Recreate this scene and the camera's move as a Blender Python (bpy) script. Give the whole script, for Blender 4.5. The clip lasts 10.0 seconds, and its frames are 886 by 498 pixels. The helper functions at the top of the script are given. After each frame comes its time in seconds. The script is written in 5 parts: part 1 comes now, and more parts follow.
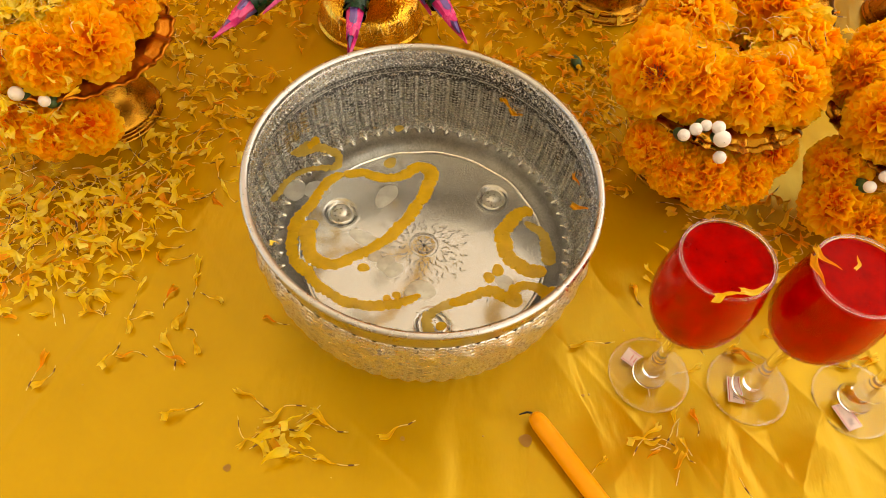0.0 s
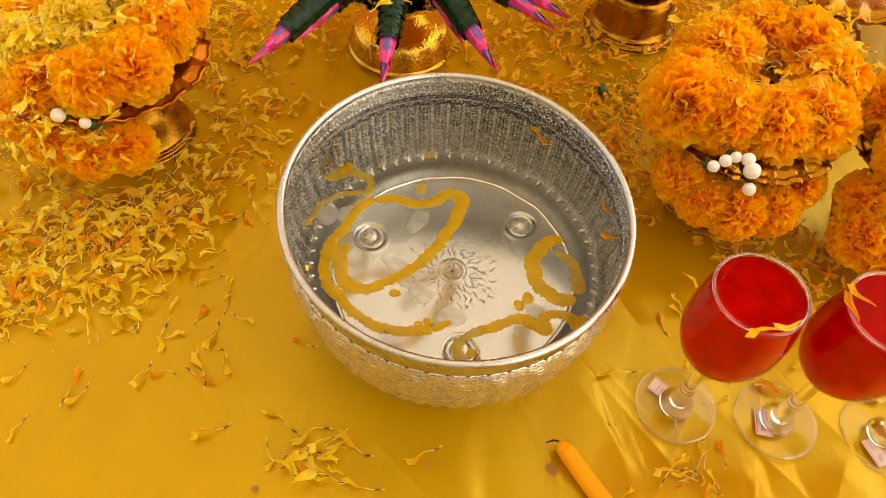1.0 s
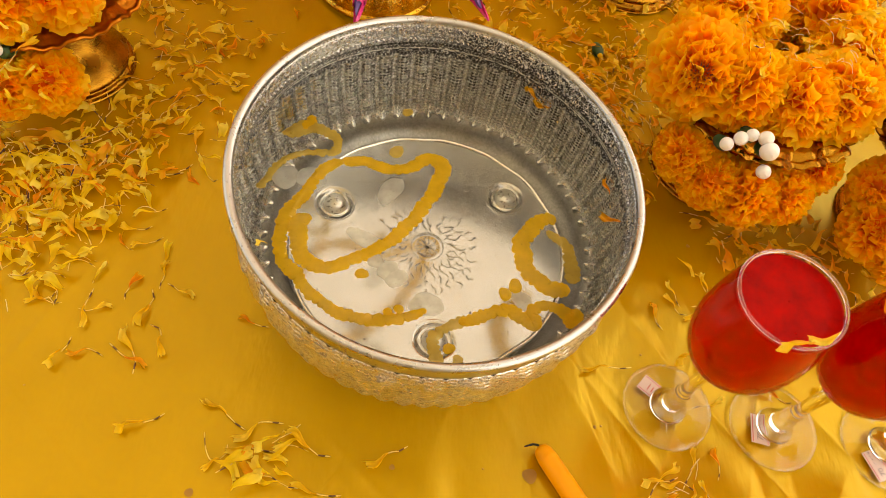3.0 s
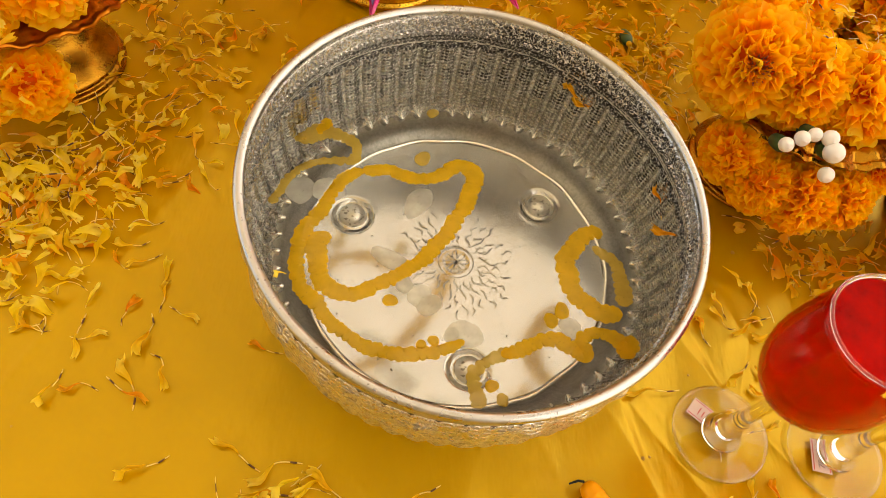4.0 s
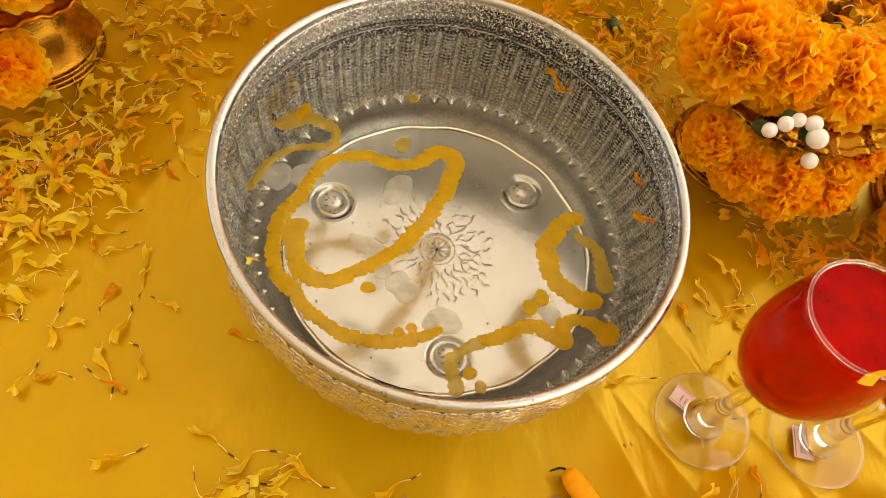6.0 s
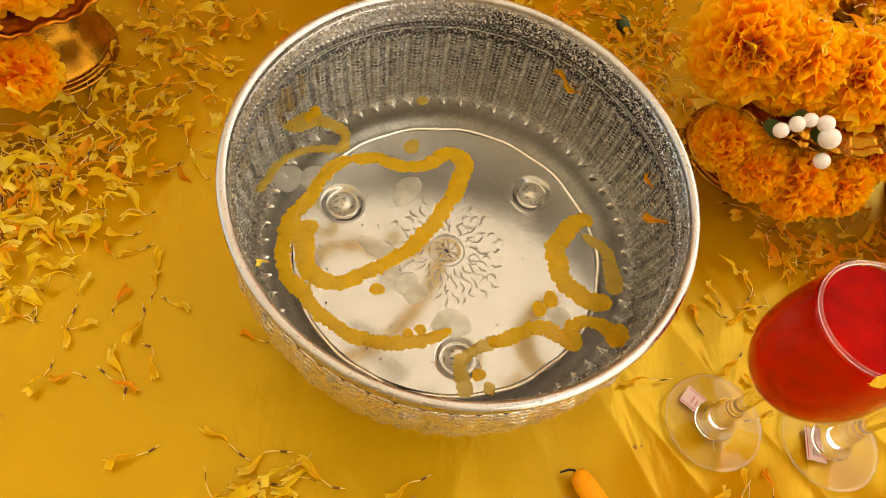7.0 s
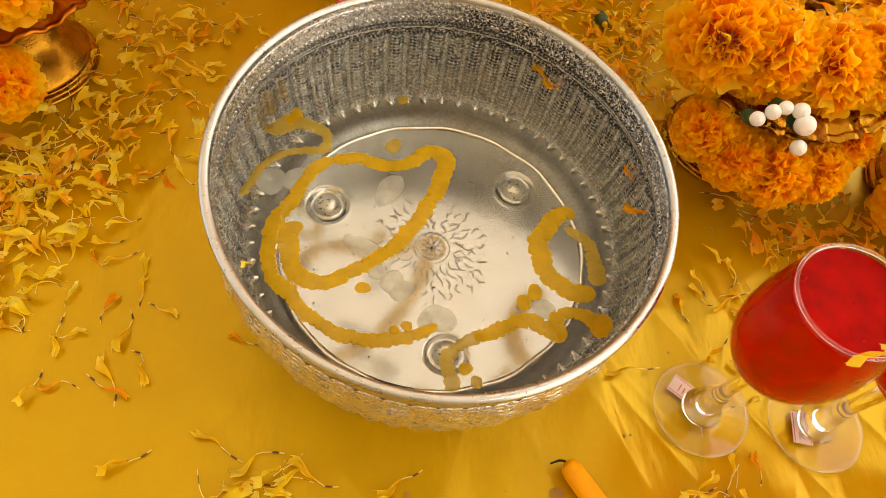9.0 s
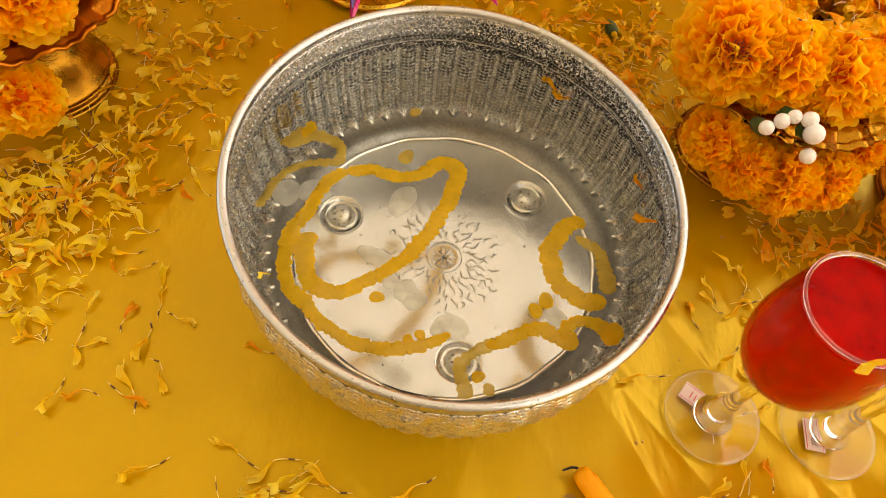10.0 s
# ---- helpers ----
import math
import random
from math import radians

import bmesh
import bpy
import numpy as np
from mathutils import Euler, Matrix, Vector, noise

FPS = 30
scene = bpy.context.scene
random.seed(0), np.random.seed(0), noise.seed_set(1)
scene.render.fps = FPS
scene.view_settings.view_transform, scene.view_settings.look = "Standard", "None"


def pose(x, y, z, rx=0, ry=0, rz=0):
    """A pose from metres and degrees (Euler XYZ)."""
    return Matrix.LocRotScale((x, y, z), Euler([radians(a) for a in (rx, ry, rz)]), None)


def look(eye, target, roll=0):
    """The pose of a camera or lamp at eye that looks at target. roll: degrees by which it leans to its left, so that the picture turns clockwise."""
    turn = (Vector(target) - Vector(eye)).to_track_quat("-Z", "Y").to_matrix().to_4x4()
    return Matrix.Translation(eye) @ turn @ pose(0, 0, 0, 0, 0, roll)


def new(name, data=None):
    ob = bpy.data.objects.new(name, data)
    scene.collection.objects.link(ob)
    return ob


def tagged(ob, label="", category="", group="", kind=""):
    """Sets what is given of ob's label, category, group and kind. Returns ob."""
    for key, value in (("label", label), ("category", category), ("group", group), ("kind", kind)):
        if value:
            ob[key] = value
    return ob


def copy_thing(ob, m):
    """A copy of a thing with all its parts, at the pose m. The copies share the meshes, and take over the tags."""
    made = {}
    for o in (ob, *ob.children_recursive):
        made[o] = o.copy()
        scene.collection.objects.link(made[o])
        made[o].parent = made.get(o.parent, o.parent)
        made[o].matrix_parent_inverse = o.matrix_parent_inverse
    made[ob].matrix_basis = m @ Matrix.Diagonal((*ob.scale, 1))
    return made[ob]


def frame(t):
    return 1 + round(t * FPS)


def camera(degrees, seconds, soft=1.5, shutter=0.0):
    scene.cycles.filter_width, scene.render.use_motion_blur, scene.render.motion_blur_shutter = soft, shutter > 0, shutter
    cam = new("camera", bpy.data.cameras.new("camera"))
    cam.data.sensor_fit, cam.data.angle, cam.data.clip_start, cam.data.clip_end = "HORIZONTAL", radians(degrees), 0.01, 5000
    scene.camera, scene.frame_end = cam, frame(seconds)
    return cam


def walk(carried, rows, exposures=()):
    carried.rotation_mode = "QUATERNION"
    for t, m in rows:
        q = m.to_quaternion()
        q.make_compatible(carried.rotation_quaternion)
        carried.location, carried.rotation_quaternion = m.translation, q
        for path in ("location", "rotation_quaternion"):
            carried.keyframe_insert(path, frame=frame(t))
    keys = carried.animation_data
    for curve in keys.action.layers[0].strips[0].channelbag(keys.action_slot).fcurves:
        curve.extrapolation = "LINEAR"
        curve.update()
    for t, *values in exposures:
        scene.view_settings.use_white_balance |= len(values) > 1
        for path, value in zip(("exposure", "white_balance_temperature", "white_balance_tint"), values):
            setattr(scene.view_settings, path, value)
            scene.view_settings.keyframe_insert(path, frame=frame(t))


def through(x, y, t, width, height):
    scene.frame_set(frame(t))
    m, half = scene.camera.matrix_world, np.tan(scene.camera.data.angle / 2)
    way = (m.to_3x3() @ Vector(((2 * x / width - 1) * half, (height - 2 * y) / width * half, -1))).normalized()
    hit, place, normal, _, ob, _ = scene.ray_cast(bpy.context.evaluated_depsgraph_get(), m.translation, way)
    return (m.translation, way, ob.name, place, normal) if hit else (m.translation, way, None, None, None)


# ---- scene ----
cam = camera(65.29, 10.0, soft=0.4)
# seconds; eye x, y, z; pitch, roll, yaw
ROWS = [
    (0.0, 0.0166, -0.3025, 0.4896, -54.94, 6.11, 0.03),
    (0.5, 0.0095, -0.3031, 0.4965, -53.83, 4.79, 1.99),
    (1.0, 0.0036, -0.3013, 0.4967, -53.62, 5.49, 2.15),
    (1.5, 0.0004, -0.2982, 0.4959, -54.39, 5.59, 2.18),
    (2.0, -0.0056, -0.2897, 0.4921, -54.95, 7.07, 1.71),
    (2.2, -0.0066, -0.2847, 0.4901, -55.27, 7.97, 0.98),
    (3.3, -0.0155, -0.2390, 0.4299, -56.61, 14.97, -5.61),
    (3.5, -0.0270, -0.2294, 0.4227, -56.34, 14.17, -4.62),
    (4.0, -0.0350, -0.2128, 0.4162, -57.76, 14.65, -6.53),
    (4.5, -0.0374, -0.2130, 0.4175, -57.64, 14.15, -6.31),
    (5.0, -0.0338, -0.2117, 0.4172, -58.00, 14.84, -6.80),
    (5.5, -0.0296, -0.2122, 0.4138, -58.29, 15.51, -7.40),
    (5.7, -0.0276, -0.2112, 0.4138, -58.49, 15.80, -8.00),
    (7.0, -0.0243, -0.2109, 0.4150, -58.75, 13.80, -5.78),
    (7.5, -0.0221, -0.2116, 0.4165, -58.56, 14.81, -7.34),
    (8.0, -0.0210, -0.2123, 0.4156, -58.66, 14.46, -7.65),
    (8.5, -0.0207, -0.2137, 0.4166, -58.66, 14.05, -7.43),
    (9.0, -0.0198, -0.2143, 0.4176, -58.54, 12.98, -6.96),
    (9.5, -0.0214, -0.2141, 0.4235, -58.21, 11.03, -5.05),
    (10.0, -0.0207, -0.2162, 0.4239, -58.21, 10.99, -4.93),
]
walk(cam, [(t, pose(x, y, z, 90 + pitch, 0, yaw) @ pose(0, 0, 0, 0, 0, roll)) for t, x, y, z, pitch, roll, yaw in ROWS],
     [(0.0, 1.26, 7230, 14), (10.0, 1.26, 7230, 14)])

# ---- light ----
world = bpy.data.worlds.new("sky")
scene.world = world
world.use_nodes = True
sky = world.node_tree.nodes.new("ShaderNodeTexSky")
sky.sky_type, sky.sun_disc = "NISHITA", False
sky.sun_elevation, sky.sun_rotation = radians(53), radians(-72)
world.node_tree.links.new(sky.outputs[0], world.node_tree.nodes["Background"].inputs[0])
world.node_tree.nodes["Background"].inputs[1].default_value = 0.085
sun = new("sun", bpy.data.lights.new("sun", "SUN"))
sun.data.energy, sun.data.angle, sun.data.color = 5.0, radians(0.6), (1.0, 0.95, 0.86)
sun.matrix_world = look((-2.1, 0.7, 2.9), (0, 0, 0))


# ---- materials ----
def shader(name):
    m = bpy.data.materials.new(name)
    m.use_nodes = True
    t = m.node_tree
    return m, t, t.nodes["Principled BSDF"]


def node(t, kind, **values):
    n = t.nodes.new(kind)
    for key, v in values.items():
        if key.startswith("i_"):
            n.inputs[key[2:].replace("_", " ")].default_value = v
        else:
            setattr(n, key, v)
    return n


def ramp(t, fac, stops):
    r = t.nodes.new("ShaderNodeValToRGB")
    e = r.color_ramp.elements
    while len(e) < len(stops):
        e.new(0.5)
    for el, (p, c) in zip(e, stops):
        el.position, el.color = p, (*c, 1)
    t.links.new(fac, r.inputs[0])
    return r.outputs[0]


def bump(t, height, strength, distance, normal=None):
    b = node(t, "ShaderNodeBump", i_Strength=strength, i_Distance=distance)
    t.links.new(height, b.inputs["Height"])
    if normal:
        t.links.new(normal, b.inputs["Normal"])
    return b.outputs[0]


def calc(t, op, a, b=None, c=None):
    n = t.nodes.new("ShaderNodeMath")
    n.operation = op
    for k, v in enumerate((a, b, c)):
        if v is None:
            continue
        if isinstance(v, (int, float)):
            n.inputs[k].default_value = v
        else:
            t.links.new(v, n.inputs[k])
    return n.outputs[0]


def coords(t, which="Object", scale=(1, 1, 1)):
    tc = t.nodes.new("ShaderNodeTexCoord")
    mp = node(t, "ShaderNodeMapping", i_Scale=scale)
    t.links.new(tc.outputs[which], mp.inputs[0])
    return mp.outputs[0]


def noisy(t, vec, scale, detail=4, rough=0.6):
    n = node(t, "ShaderNodeTexNoise", i_Scale=scale, i_Detail=detail, i_Roughness=rough)
    t.links.new(vec, n.inputs["Vector"])
    return n.outputs["Fac"]


def mixed(t, fac, a, b):
    n = t.nodes.new("ShaderNodeMix")
    n.data_type = "RGBA"
    for k, v in ((0, fac), (6, a), (7, b)):
        if isinstance(v, (int, float)):
            n.inputs[k].default_value = v
        elif isinstance(v, tuple):
            n.inputs[k].default_value = (*v, 1)
        else:
            t.links.new(v, n.inputs[k])
    return n.outputs[2]


def plain(name, colour, rough=0.5, metal=0.0, vary=0.15, scale=60, relief=0.0, fine=400):
    """A surface with a little unevenness of tone, gloss and relief."""
    m, t, p = shader(name)
    v = coords(t)
    n = noisy(t, v, scale)
    lo, hi = tuple(c * (1 - vary) for c in colour), tuple(min(1, c * (1 + vary)) for c in colour)
    t.links.new(ramp(t, n, [(0.3, lo), (0.7, hi)]), p.inputs["Base Color"])
    p.inputs["Metallic"].default_value = metal
    t.links.new(calc(t, "MULTIPLY_ADD", n, 0.25, rough - 0.12), p.inputs["Roughness"])
    if relief:
        t.links.new(bump(t, noisy(t, v, fine), 1.0, relief), p.inputs["Normal"])
    return m


def satin():
    m, t, p = shader("golden_satin")
    v = coords(t)
    big, small = noisy(t, v, 5, 3), noisy(t, v, 90, 4)
    c = ramp(t, big, [(0.3, (0.420, 0.218, 0.001)), (0.7, (0.520, 0.280, 0.002))])
    c = mixed(t, ramp(t, small, [(0.35, (0, 0, 0)), (0.75, (0.25, 0.25, 0.25))]), c, (0.43, 0.215, 0.003))
    t.links.new(c, p.inputs["Base Color"])
    threads_run = noisy(t, coords(t, scale=(1, 0.06, 1)), 900, 2)
    relief = bump(t, threads_run, 0.04, 0.0003, bump(t, noisy(t, coords(t, scale=(1, 0.35, 1)), 38, 4), 0.35, 0.003))
    t.links.new(relief, p.inputs["Normal"])
    p.inputs["Roughness"].default_value = 0.25
    p.inputs["Specular IOR Level"].default_value = 0.25
    p.inputs["Specular Tint"].default_value = (1.0, 0.92, 0.40, 1)
    p.inputs["Metallic"].default_value = 0.22
    # the smooth floats of the weave mirror more than the ground threads
    out, mix = t.nodes["Material Output"], node(t, "ShaderNodeMixShader", i_Fac=0.085)
    gl = node(t, "ShaderNodeBsdfGlossy", i_Roughness=0.27, i_Color=(0.92, 0.83, 0.10, 1))
    t.links.new(relief, gl.inputs["Normal"])
    t.links.new(p.outputs[0], mix.inputs[1])
    t.links.new(gl.outputs[0], mix.inputs[2])
    t.links.new(mix.outputs[0], out.inputs[0])
    return m


RIB_STEP = 2 * math.pi * 0.115 / 58


def silver(name, inside):
    """Beaten silver: rows of small scales in the relief, black patina in the hollows. UV: metres round, and down from the rim."""
    m, t, p = shader(name)
    uv = coords(t, "UV")
    xy = t.nodes.new("ShaderNodeSeparateXYZ")
    t.links.new(uv, xy.inputs[0])
    n, fine, patch, wide = noisy(t, uv, 420, 3), noisy(t, uv, 1300, 2), noisy(t, uv, 75, 3), noisy(t, uv, 12, 2)
    u, v = calc(t, "MULTIPLY_ADD", n, 0.0006, xy.outputs[0]), calc(t, "MULTIPLY_ADD", n, 0.0008, xy.outputs[1])

    def wave(x, period):
        return calc(t, "SINE", calc(t, "MULTIPLY", x, 2 * math.pi / period))

    def zone(*stops):
        return ramp(t, calc(t, "MULTIPLY", xy.outputs[1], 10.0), [(10 * a, (b, b, b)) for a, b in stops])

    def step(x, lo, hi):
        return ramp(t, x, [(lo, (0, 0, 0)), (hi, (1, 1, 1))])

    def both(*masks):
        out = masks[0]
        for k in masks[1:]:
            out = calc(t, "MULTIPLY", out, k)
        return out

    du = calc(t, "PINGPONG", calc(t, "MULTIPLY_ADD", n, 0.0004, calc(t, "SUBTRACT", xy.outputs[0], 0.0002)), RIB_STEP / 2)
    column = calc(t, "ABSOLUTE", calc(t, "SINE", calc(t, "MULTIPLY", xy.outputs[0], 2 * math.pi / RIB_STEP)))
    scales = calc(t, "MULTIPLY", wave(calc(t, "MULTIPLY_ADD", column, 0.0009, v), 0.0029), column)
    curl = calc(t, "ABSOLUTE", calc(t, "SUBTRACT", noisy(t, uv, 470 if inside else 230, 1.2), 0.5))

    def apart(x, y):
        return calc(t, "SQRT", calc(t, "ADD", calc(t, "MULTIPLY", x, x), calc(t, "MULTIPLY", y, y)))

    def under(x, edge, soft_by):
        return calc(t, "MINIMUM", calc(t, "MAXIMUM", calc(t, "MULTIPLY_ADD", x, -1 / soft_by, edge / soft_by), 0.0), 1.0)

    if inside:
        # blackening is heaviest round the back right of the wall
        side = calc(t, "COSINE", calc(t, "ADD", calc(t, "DIVIDE", xy.outputs[0], 0.115), -0.95))
        dark_side = step(calc(t, "MULTIPLY_ADD", side, 0.5, calc(t, "MULTIPLY_ADD", wide, 0.6, 0.2)), 0.45, 0.95)
        # black patina in the punched crescents, gems and dots, and behind the filigree
        w = calc(t, "SUBTRACT", RIB_STEP / 2, du)
        cx = calc(t, "SUBTRACT", calc(t, "MODULO", calc(t, "MULTIPLY_ADD", n, 0.0005, w), 0.0027), 0.00160)
        cy = calc(t, "SUBTRACT", calc(t, "FLOORED_MODULO", calc(t, "MULTIPLY_ADD", n, 0.0005, xy.outputs[1]), 0.0027), 0.00160)
        moon = both(under(apart(cx, cy), 0.00122, 0.00015), calc(t, "SUBTRACT", 1.0, under(apart(calc(t, "ADD", cx, 0.0004), calc(t, "ADD", cy, 0.00055)), 0.00045, 0.00020)))
        body = zone((0.0275, 0), (0.0295, 1), (0.077, 1), (0.083, 0))
        lobe = both(under(w, 0.0043, 0.0004), body)
        black = step(calc(t, "MULTIPLY_ADD", dark_side, 0.15, noisy(t, uv, 170, 2)), 0.60, 0.615)
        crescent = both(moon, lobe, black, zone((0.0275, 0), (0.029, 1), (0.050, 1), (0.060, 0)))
        filigree = both(step(curl, 0.045, 0.075), zone((0.002, 0.2), (0.005, 1), (0.027, 1), (0.032, 0)), step(calc(t, "MULTIPLY_ADD", dark_side, 0.72, calc(t, "MULTIPLY", patch, 0.5)), 0.36, 0.88))
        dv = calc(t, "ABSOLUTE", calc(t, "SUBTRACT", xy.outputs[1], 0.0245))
        gems = under(calc(t, "ADD", calc(t, "MULTIPLY_ADD", n, 0.0010, du), dv), 0.0036, 0.0005)
        dot_x = calc(t, "SUBTRACT", calc(t, "FLOORED_MODULO", xy.outputs[0], RIB_STEP / 5), RIB_STEP / 10)
        dots = None
        for row in (0.0180, 0.0208, 0.0276):
            d = both(under(apart(dot_x, calc(t, "SUBTRACT", xy.outputs[1], row)), 0.00105, 0.0003), step(calc(t, "MULTIPLY_ADD", dark_side, 0.1, patch), 0.36, 0.42))
            dots = d if dots is None else calc(t, "MAXIMUM", dots, d)
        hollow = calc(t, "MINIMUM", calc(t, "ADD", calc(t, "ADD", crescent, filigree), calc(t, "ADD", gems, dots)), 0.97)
        ground_row = both(step(curl, 0.03, 0.05), zone((0.0165, 0), (0.0175, 1), (0.0265, 1), (0.0275, 0)), step(calc(t, "MULTIPLY_ADD", dark_side, 0.3, patch), 0.40, 0.50))
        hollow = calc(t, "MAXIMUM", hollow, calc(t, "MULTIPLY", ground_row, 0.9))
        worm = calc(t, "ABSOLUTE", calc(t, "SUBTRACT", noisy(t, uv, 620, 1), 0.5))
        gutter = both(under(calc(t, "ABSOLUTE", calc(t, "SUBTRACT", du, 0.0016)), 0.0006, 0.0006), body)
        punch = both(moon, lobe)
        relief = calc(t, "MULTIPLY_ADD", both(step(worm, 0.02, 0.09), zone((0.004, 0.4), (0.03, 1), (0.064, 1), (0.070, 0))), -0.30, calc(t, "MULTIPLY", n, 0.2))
        # rib shading put into the tone: darker in the gutters and punched marks
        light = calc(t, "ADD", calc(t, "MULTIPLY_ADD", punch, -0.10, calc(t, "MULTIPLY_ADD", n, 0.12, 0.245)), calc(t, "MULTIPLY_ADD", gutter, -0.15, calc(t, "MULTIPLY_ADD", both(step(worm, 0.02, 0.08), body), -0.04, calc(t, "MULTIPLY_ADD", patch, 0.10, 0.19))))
        # the smooth foot of the wall, darkened in the colour to dim its bright reflections
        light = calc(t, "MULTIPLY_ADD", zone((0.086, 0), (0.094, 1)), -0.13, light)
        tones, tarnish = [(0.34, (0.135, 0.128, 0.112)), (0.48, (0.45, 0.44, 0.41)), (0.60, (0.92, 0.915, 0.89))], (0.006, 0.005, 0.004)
    else:
        hollow = both(step(curl, 0.05, 0.09), step(patch, 0.42, 0.6))
        hollow = calc(t, "MULTIPLY", hollow, 0.7)
        relief = calc(t, "ADD", calc(t, "MULTIPLY", scales, 0.85), calc(t, "ADD", calc(t, "MULTIPLY", fine, 0.8), calc(t, "MULTIPLY", curl, 4.0)))
        light = calc(t, "ADD", calc(t, "MULTIPLY", fine, 0.8), calc(t, "MULTIPLY", patch, 0.2))
        tones, tarnish = [(0.36, (0.50, 0.47, 0.42)), (0.64, (0.95, 0.93, 0.89))], (0.15, 0.11, 0.06)
    t.links.new(bump(t, calc(t, "MULTIPLY_ADD", hollow, -1.2, relief), 0.7, 0.0003), p.inputs["Normal"])
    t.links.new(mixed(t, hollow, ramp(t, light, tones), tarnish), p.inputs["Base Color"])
    t.links.new(calc(t, "SUBTRACT", 1.0, hollow), p.inputs["Metallic"])
    t.links.new(calc(t, "MULTIPLY_ADD", hollow, -0.45, 0.5), p.inputs["Specular IOR Level"])
    rough = calc(t, "MULTIPLY_ADD", n, 0.25, 0.14 if inside else 0.17)
    if inside:
        rough = calc(t, "MULTIPLY_ADD", zone((0.084, 0), (0.092, 1)), 0.12, rough)
    t.links.new(rough, p.inputs["Roughness"])
    return m


def worn_silver(name, rough, scratch=0.15, tone=1.0, metal=1.0, spotted=0.69):
    m, t, p = shader(name)
    v = coords(t)
    n, fine = noisy(t, v, 45, 5), noisy(t, v, 420, 3)
    specks = ramp(t, fine, [(spotted, (0, 0, 0)), (spotted + 0.04, (1, 1, 1))])
    c = mixed(t, calc(t, "MULTIPLY", specks, 0.7), ramp(t, n, [(0.3, (0.80 * tone, 0.77 * tone, 0.70 * tone)), (0.7, (0.90 * tone, 0.88 * tone, 0.83 * tone))]), (0.12, 0.10, 0.07))
    t.links.new(c, p.inputs["Base Color"])
    p.inputs["Metallic"].default_value = metal
    t.links.new(calc(t, "MULTIPLY_ADD", n, scratch, rough), p.inputs["Roughness"])
    t.links.new(bump(t, n, 0.15, 0.0008), p.inputs["Normal"])
    return m


def sheet(name, tint, ior, gloss_rough=0.0):
    """A clear surface: what lies behind shows through, and it mirrors by Fresnel."""
    m = bpy.data.materials.new(name)
    m.use_nodes = True
    t = m.node_tree
    t.nodes.clear()
    out, mix = t.nodes.new("ShaderNodeOutputMaterial"), t.nodes.new("ShaderNodeMixShader")
    fr = t.nodes.new("ShaderNodeLayerWeight")
    base = ((ior - 1) / (ior + 1)) ** 2
    facing_out = calc(t, "MULTIPLY_ADD", calc(t, "POWER", fr.outputs["Facing"], 5.0), 0.7, base)
    tr = node(t, "ShaderNodeBsdfTransparent", i_Color=(*tint, 1))
    gl = node(t, "ShaderNodeBsdfGlossy", i_Roughness=gloss_rough)
    t.links.new(facing_out, mix.inputs[0])
    t.links.new(tr.outputs[0], mix.inputs[1])
    t.links.new(gl.outputs[0], mix.inputs[2])
    t.links.new(mix.outputs[0], out.inputs[0])
    return m


def cut_glass():
    m, t, p = shader("thick_glass")
    p.inputs["Base Color"].default_value = (0.97, 0.97, 0.95, 1)
    p.inputs["Roughness"].default_value = 0.0
    p.inputs["IOR"].default_value = 1.45
    p.inputs["Transmission Weight"].default_value = 1.0
    return m


def drink():
    m, t, p = shader("red_drink")
    v = coords(t)
    n = noisy(t, v, 48, 4)
    t.links.new(ramp(t, n, [(0.32, (0.28, 0.0012, 0.0006)), (0.5, (0.46, 0.003, 0.0010)), (0.7, (0.60, 0.004, 0.0010))]), p.inputs["Base Color"])
    p.inputs["Roughness"].default_value = 0.04
    p.inputs["Specular IOR Level"].default_value = 0.05
    out, mix = t.nodes["Material Output"], node(t, "ShaderNodeMixShader", i_Fac=0.5)
    tr = node(t, "ShaderNodeBsdfTransparent", i_Color=(0.94, 0.014, 0.006, 1))
    t.links.new(p.outputs[0], mix.inputs[1])
    t.links.new(tr.outputs[0], mix.inputs[2])
    t.links.new(mix.outputs[0], out.inputs[0])
    return m


def petals(name, stops, through=0.35, hue=0.06):
    """Thin petal skin: light passes through; each petal has its own tone, paler toward the tip (UV v)."""
    m, t, p = shader(name)
    geo, oi = t.nodes.new("ShaderNodeNewGeometry"), t.nodes.new("ShaderNodeObjectInfo")
    uv = t.nodes.new("ShaderNodeSeparateXYZ")
    t.links.new(coords(t, "UV"), uv.inputs[0])
    r = calc(t, "MODULO", calc(t, "ADD", geo.outputs["Random Per Island"], oi.outputs["Random"]), 1.0)
    streak = noisy(t, coords(t, "UV", (26, 2.5, 1)), 1.0, 3)
    f = calc(t, "ADD", calc(t, "MULTIPLY", r, 0.36), calc(t, "ADD", calc(t, "MULTIPLY", calc(t, "POWER", uv.outputs[1], 2.0), 0.5), calc(t, "MULTIPLY", streak, 0.2)))
    c = ramp(t, f, stops)
    t.links.new(c, p.inputs["Base Color"])
    p.inputs["Roughness"].default_value = 0.55
    p.inputs["Specular IOR Level"].default_value = 0.25
    t.links.new(bump(t, streak, 0.4, 0.0006), p.inputs["Normal"])
    out, mix = t.nodes["Material Output"], node(t, "ShaderNodeMixShader", i_Fac=through)
    tl = t.nodes.new("ShaderNodeBsdfTranslucent")
    t.links.new(c, tl.inputs[0])
    t.links.new(p.outputs[0], mix.inputs[1])
    t.links.new(tl.outputs[0], mix.inputs[2])
    t.links.new(mix.outputs[0], out.inputs[0])
    return m


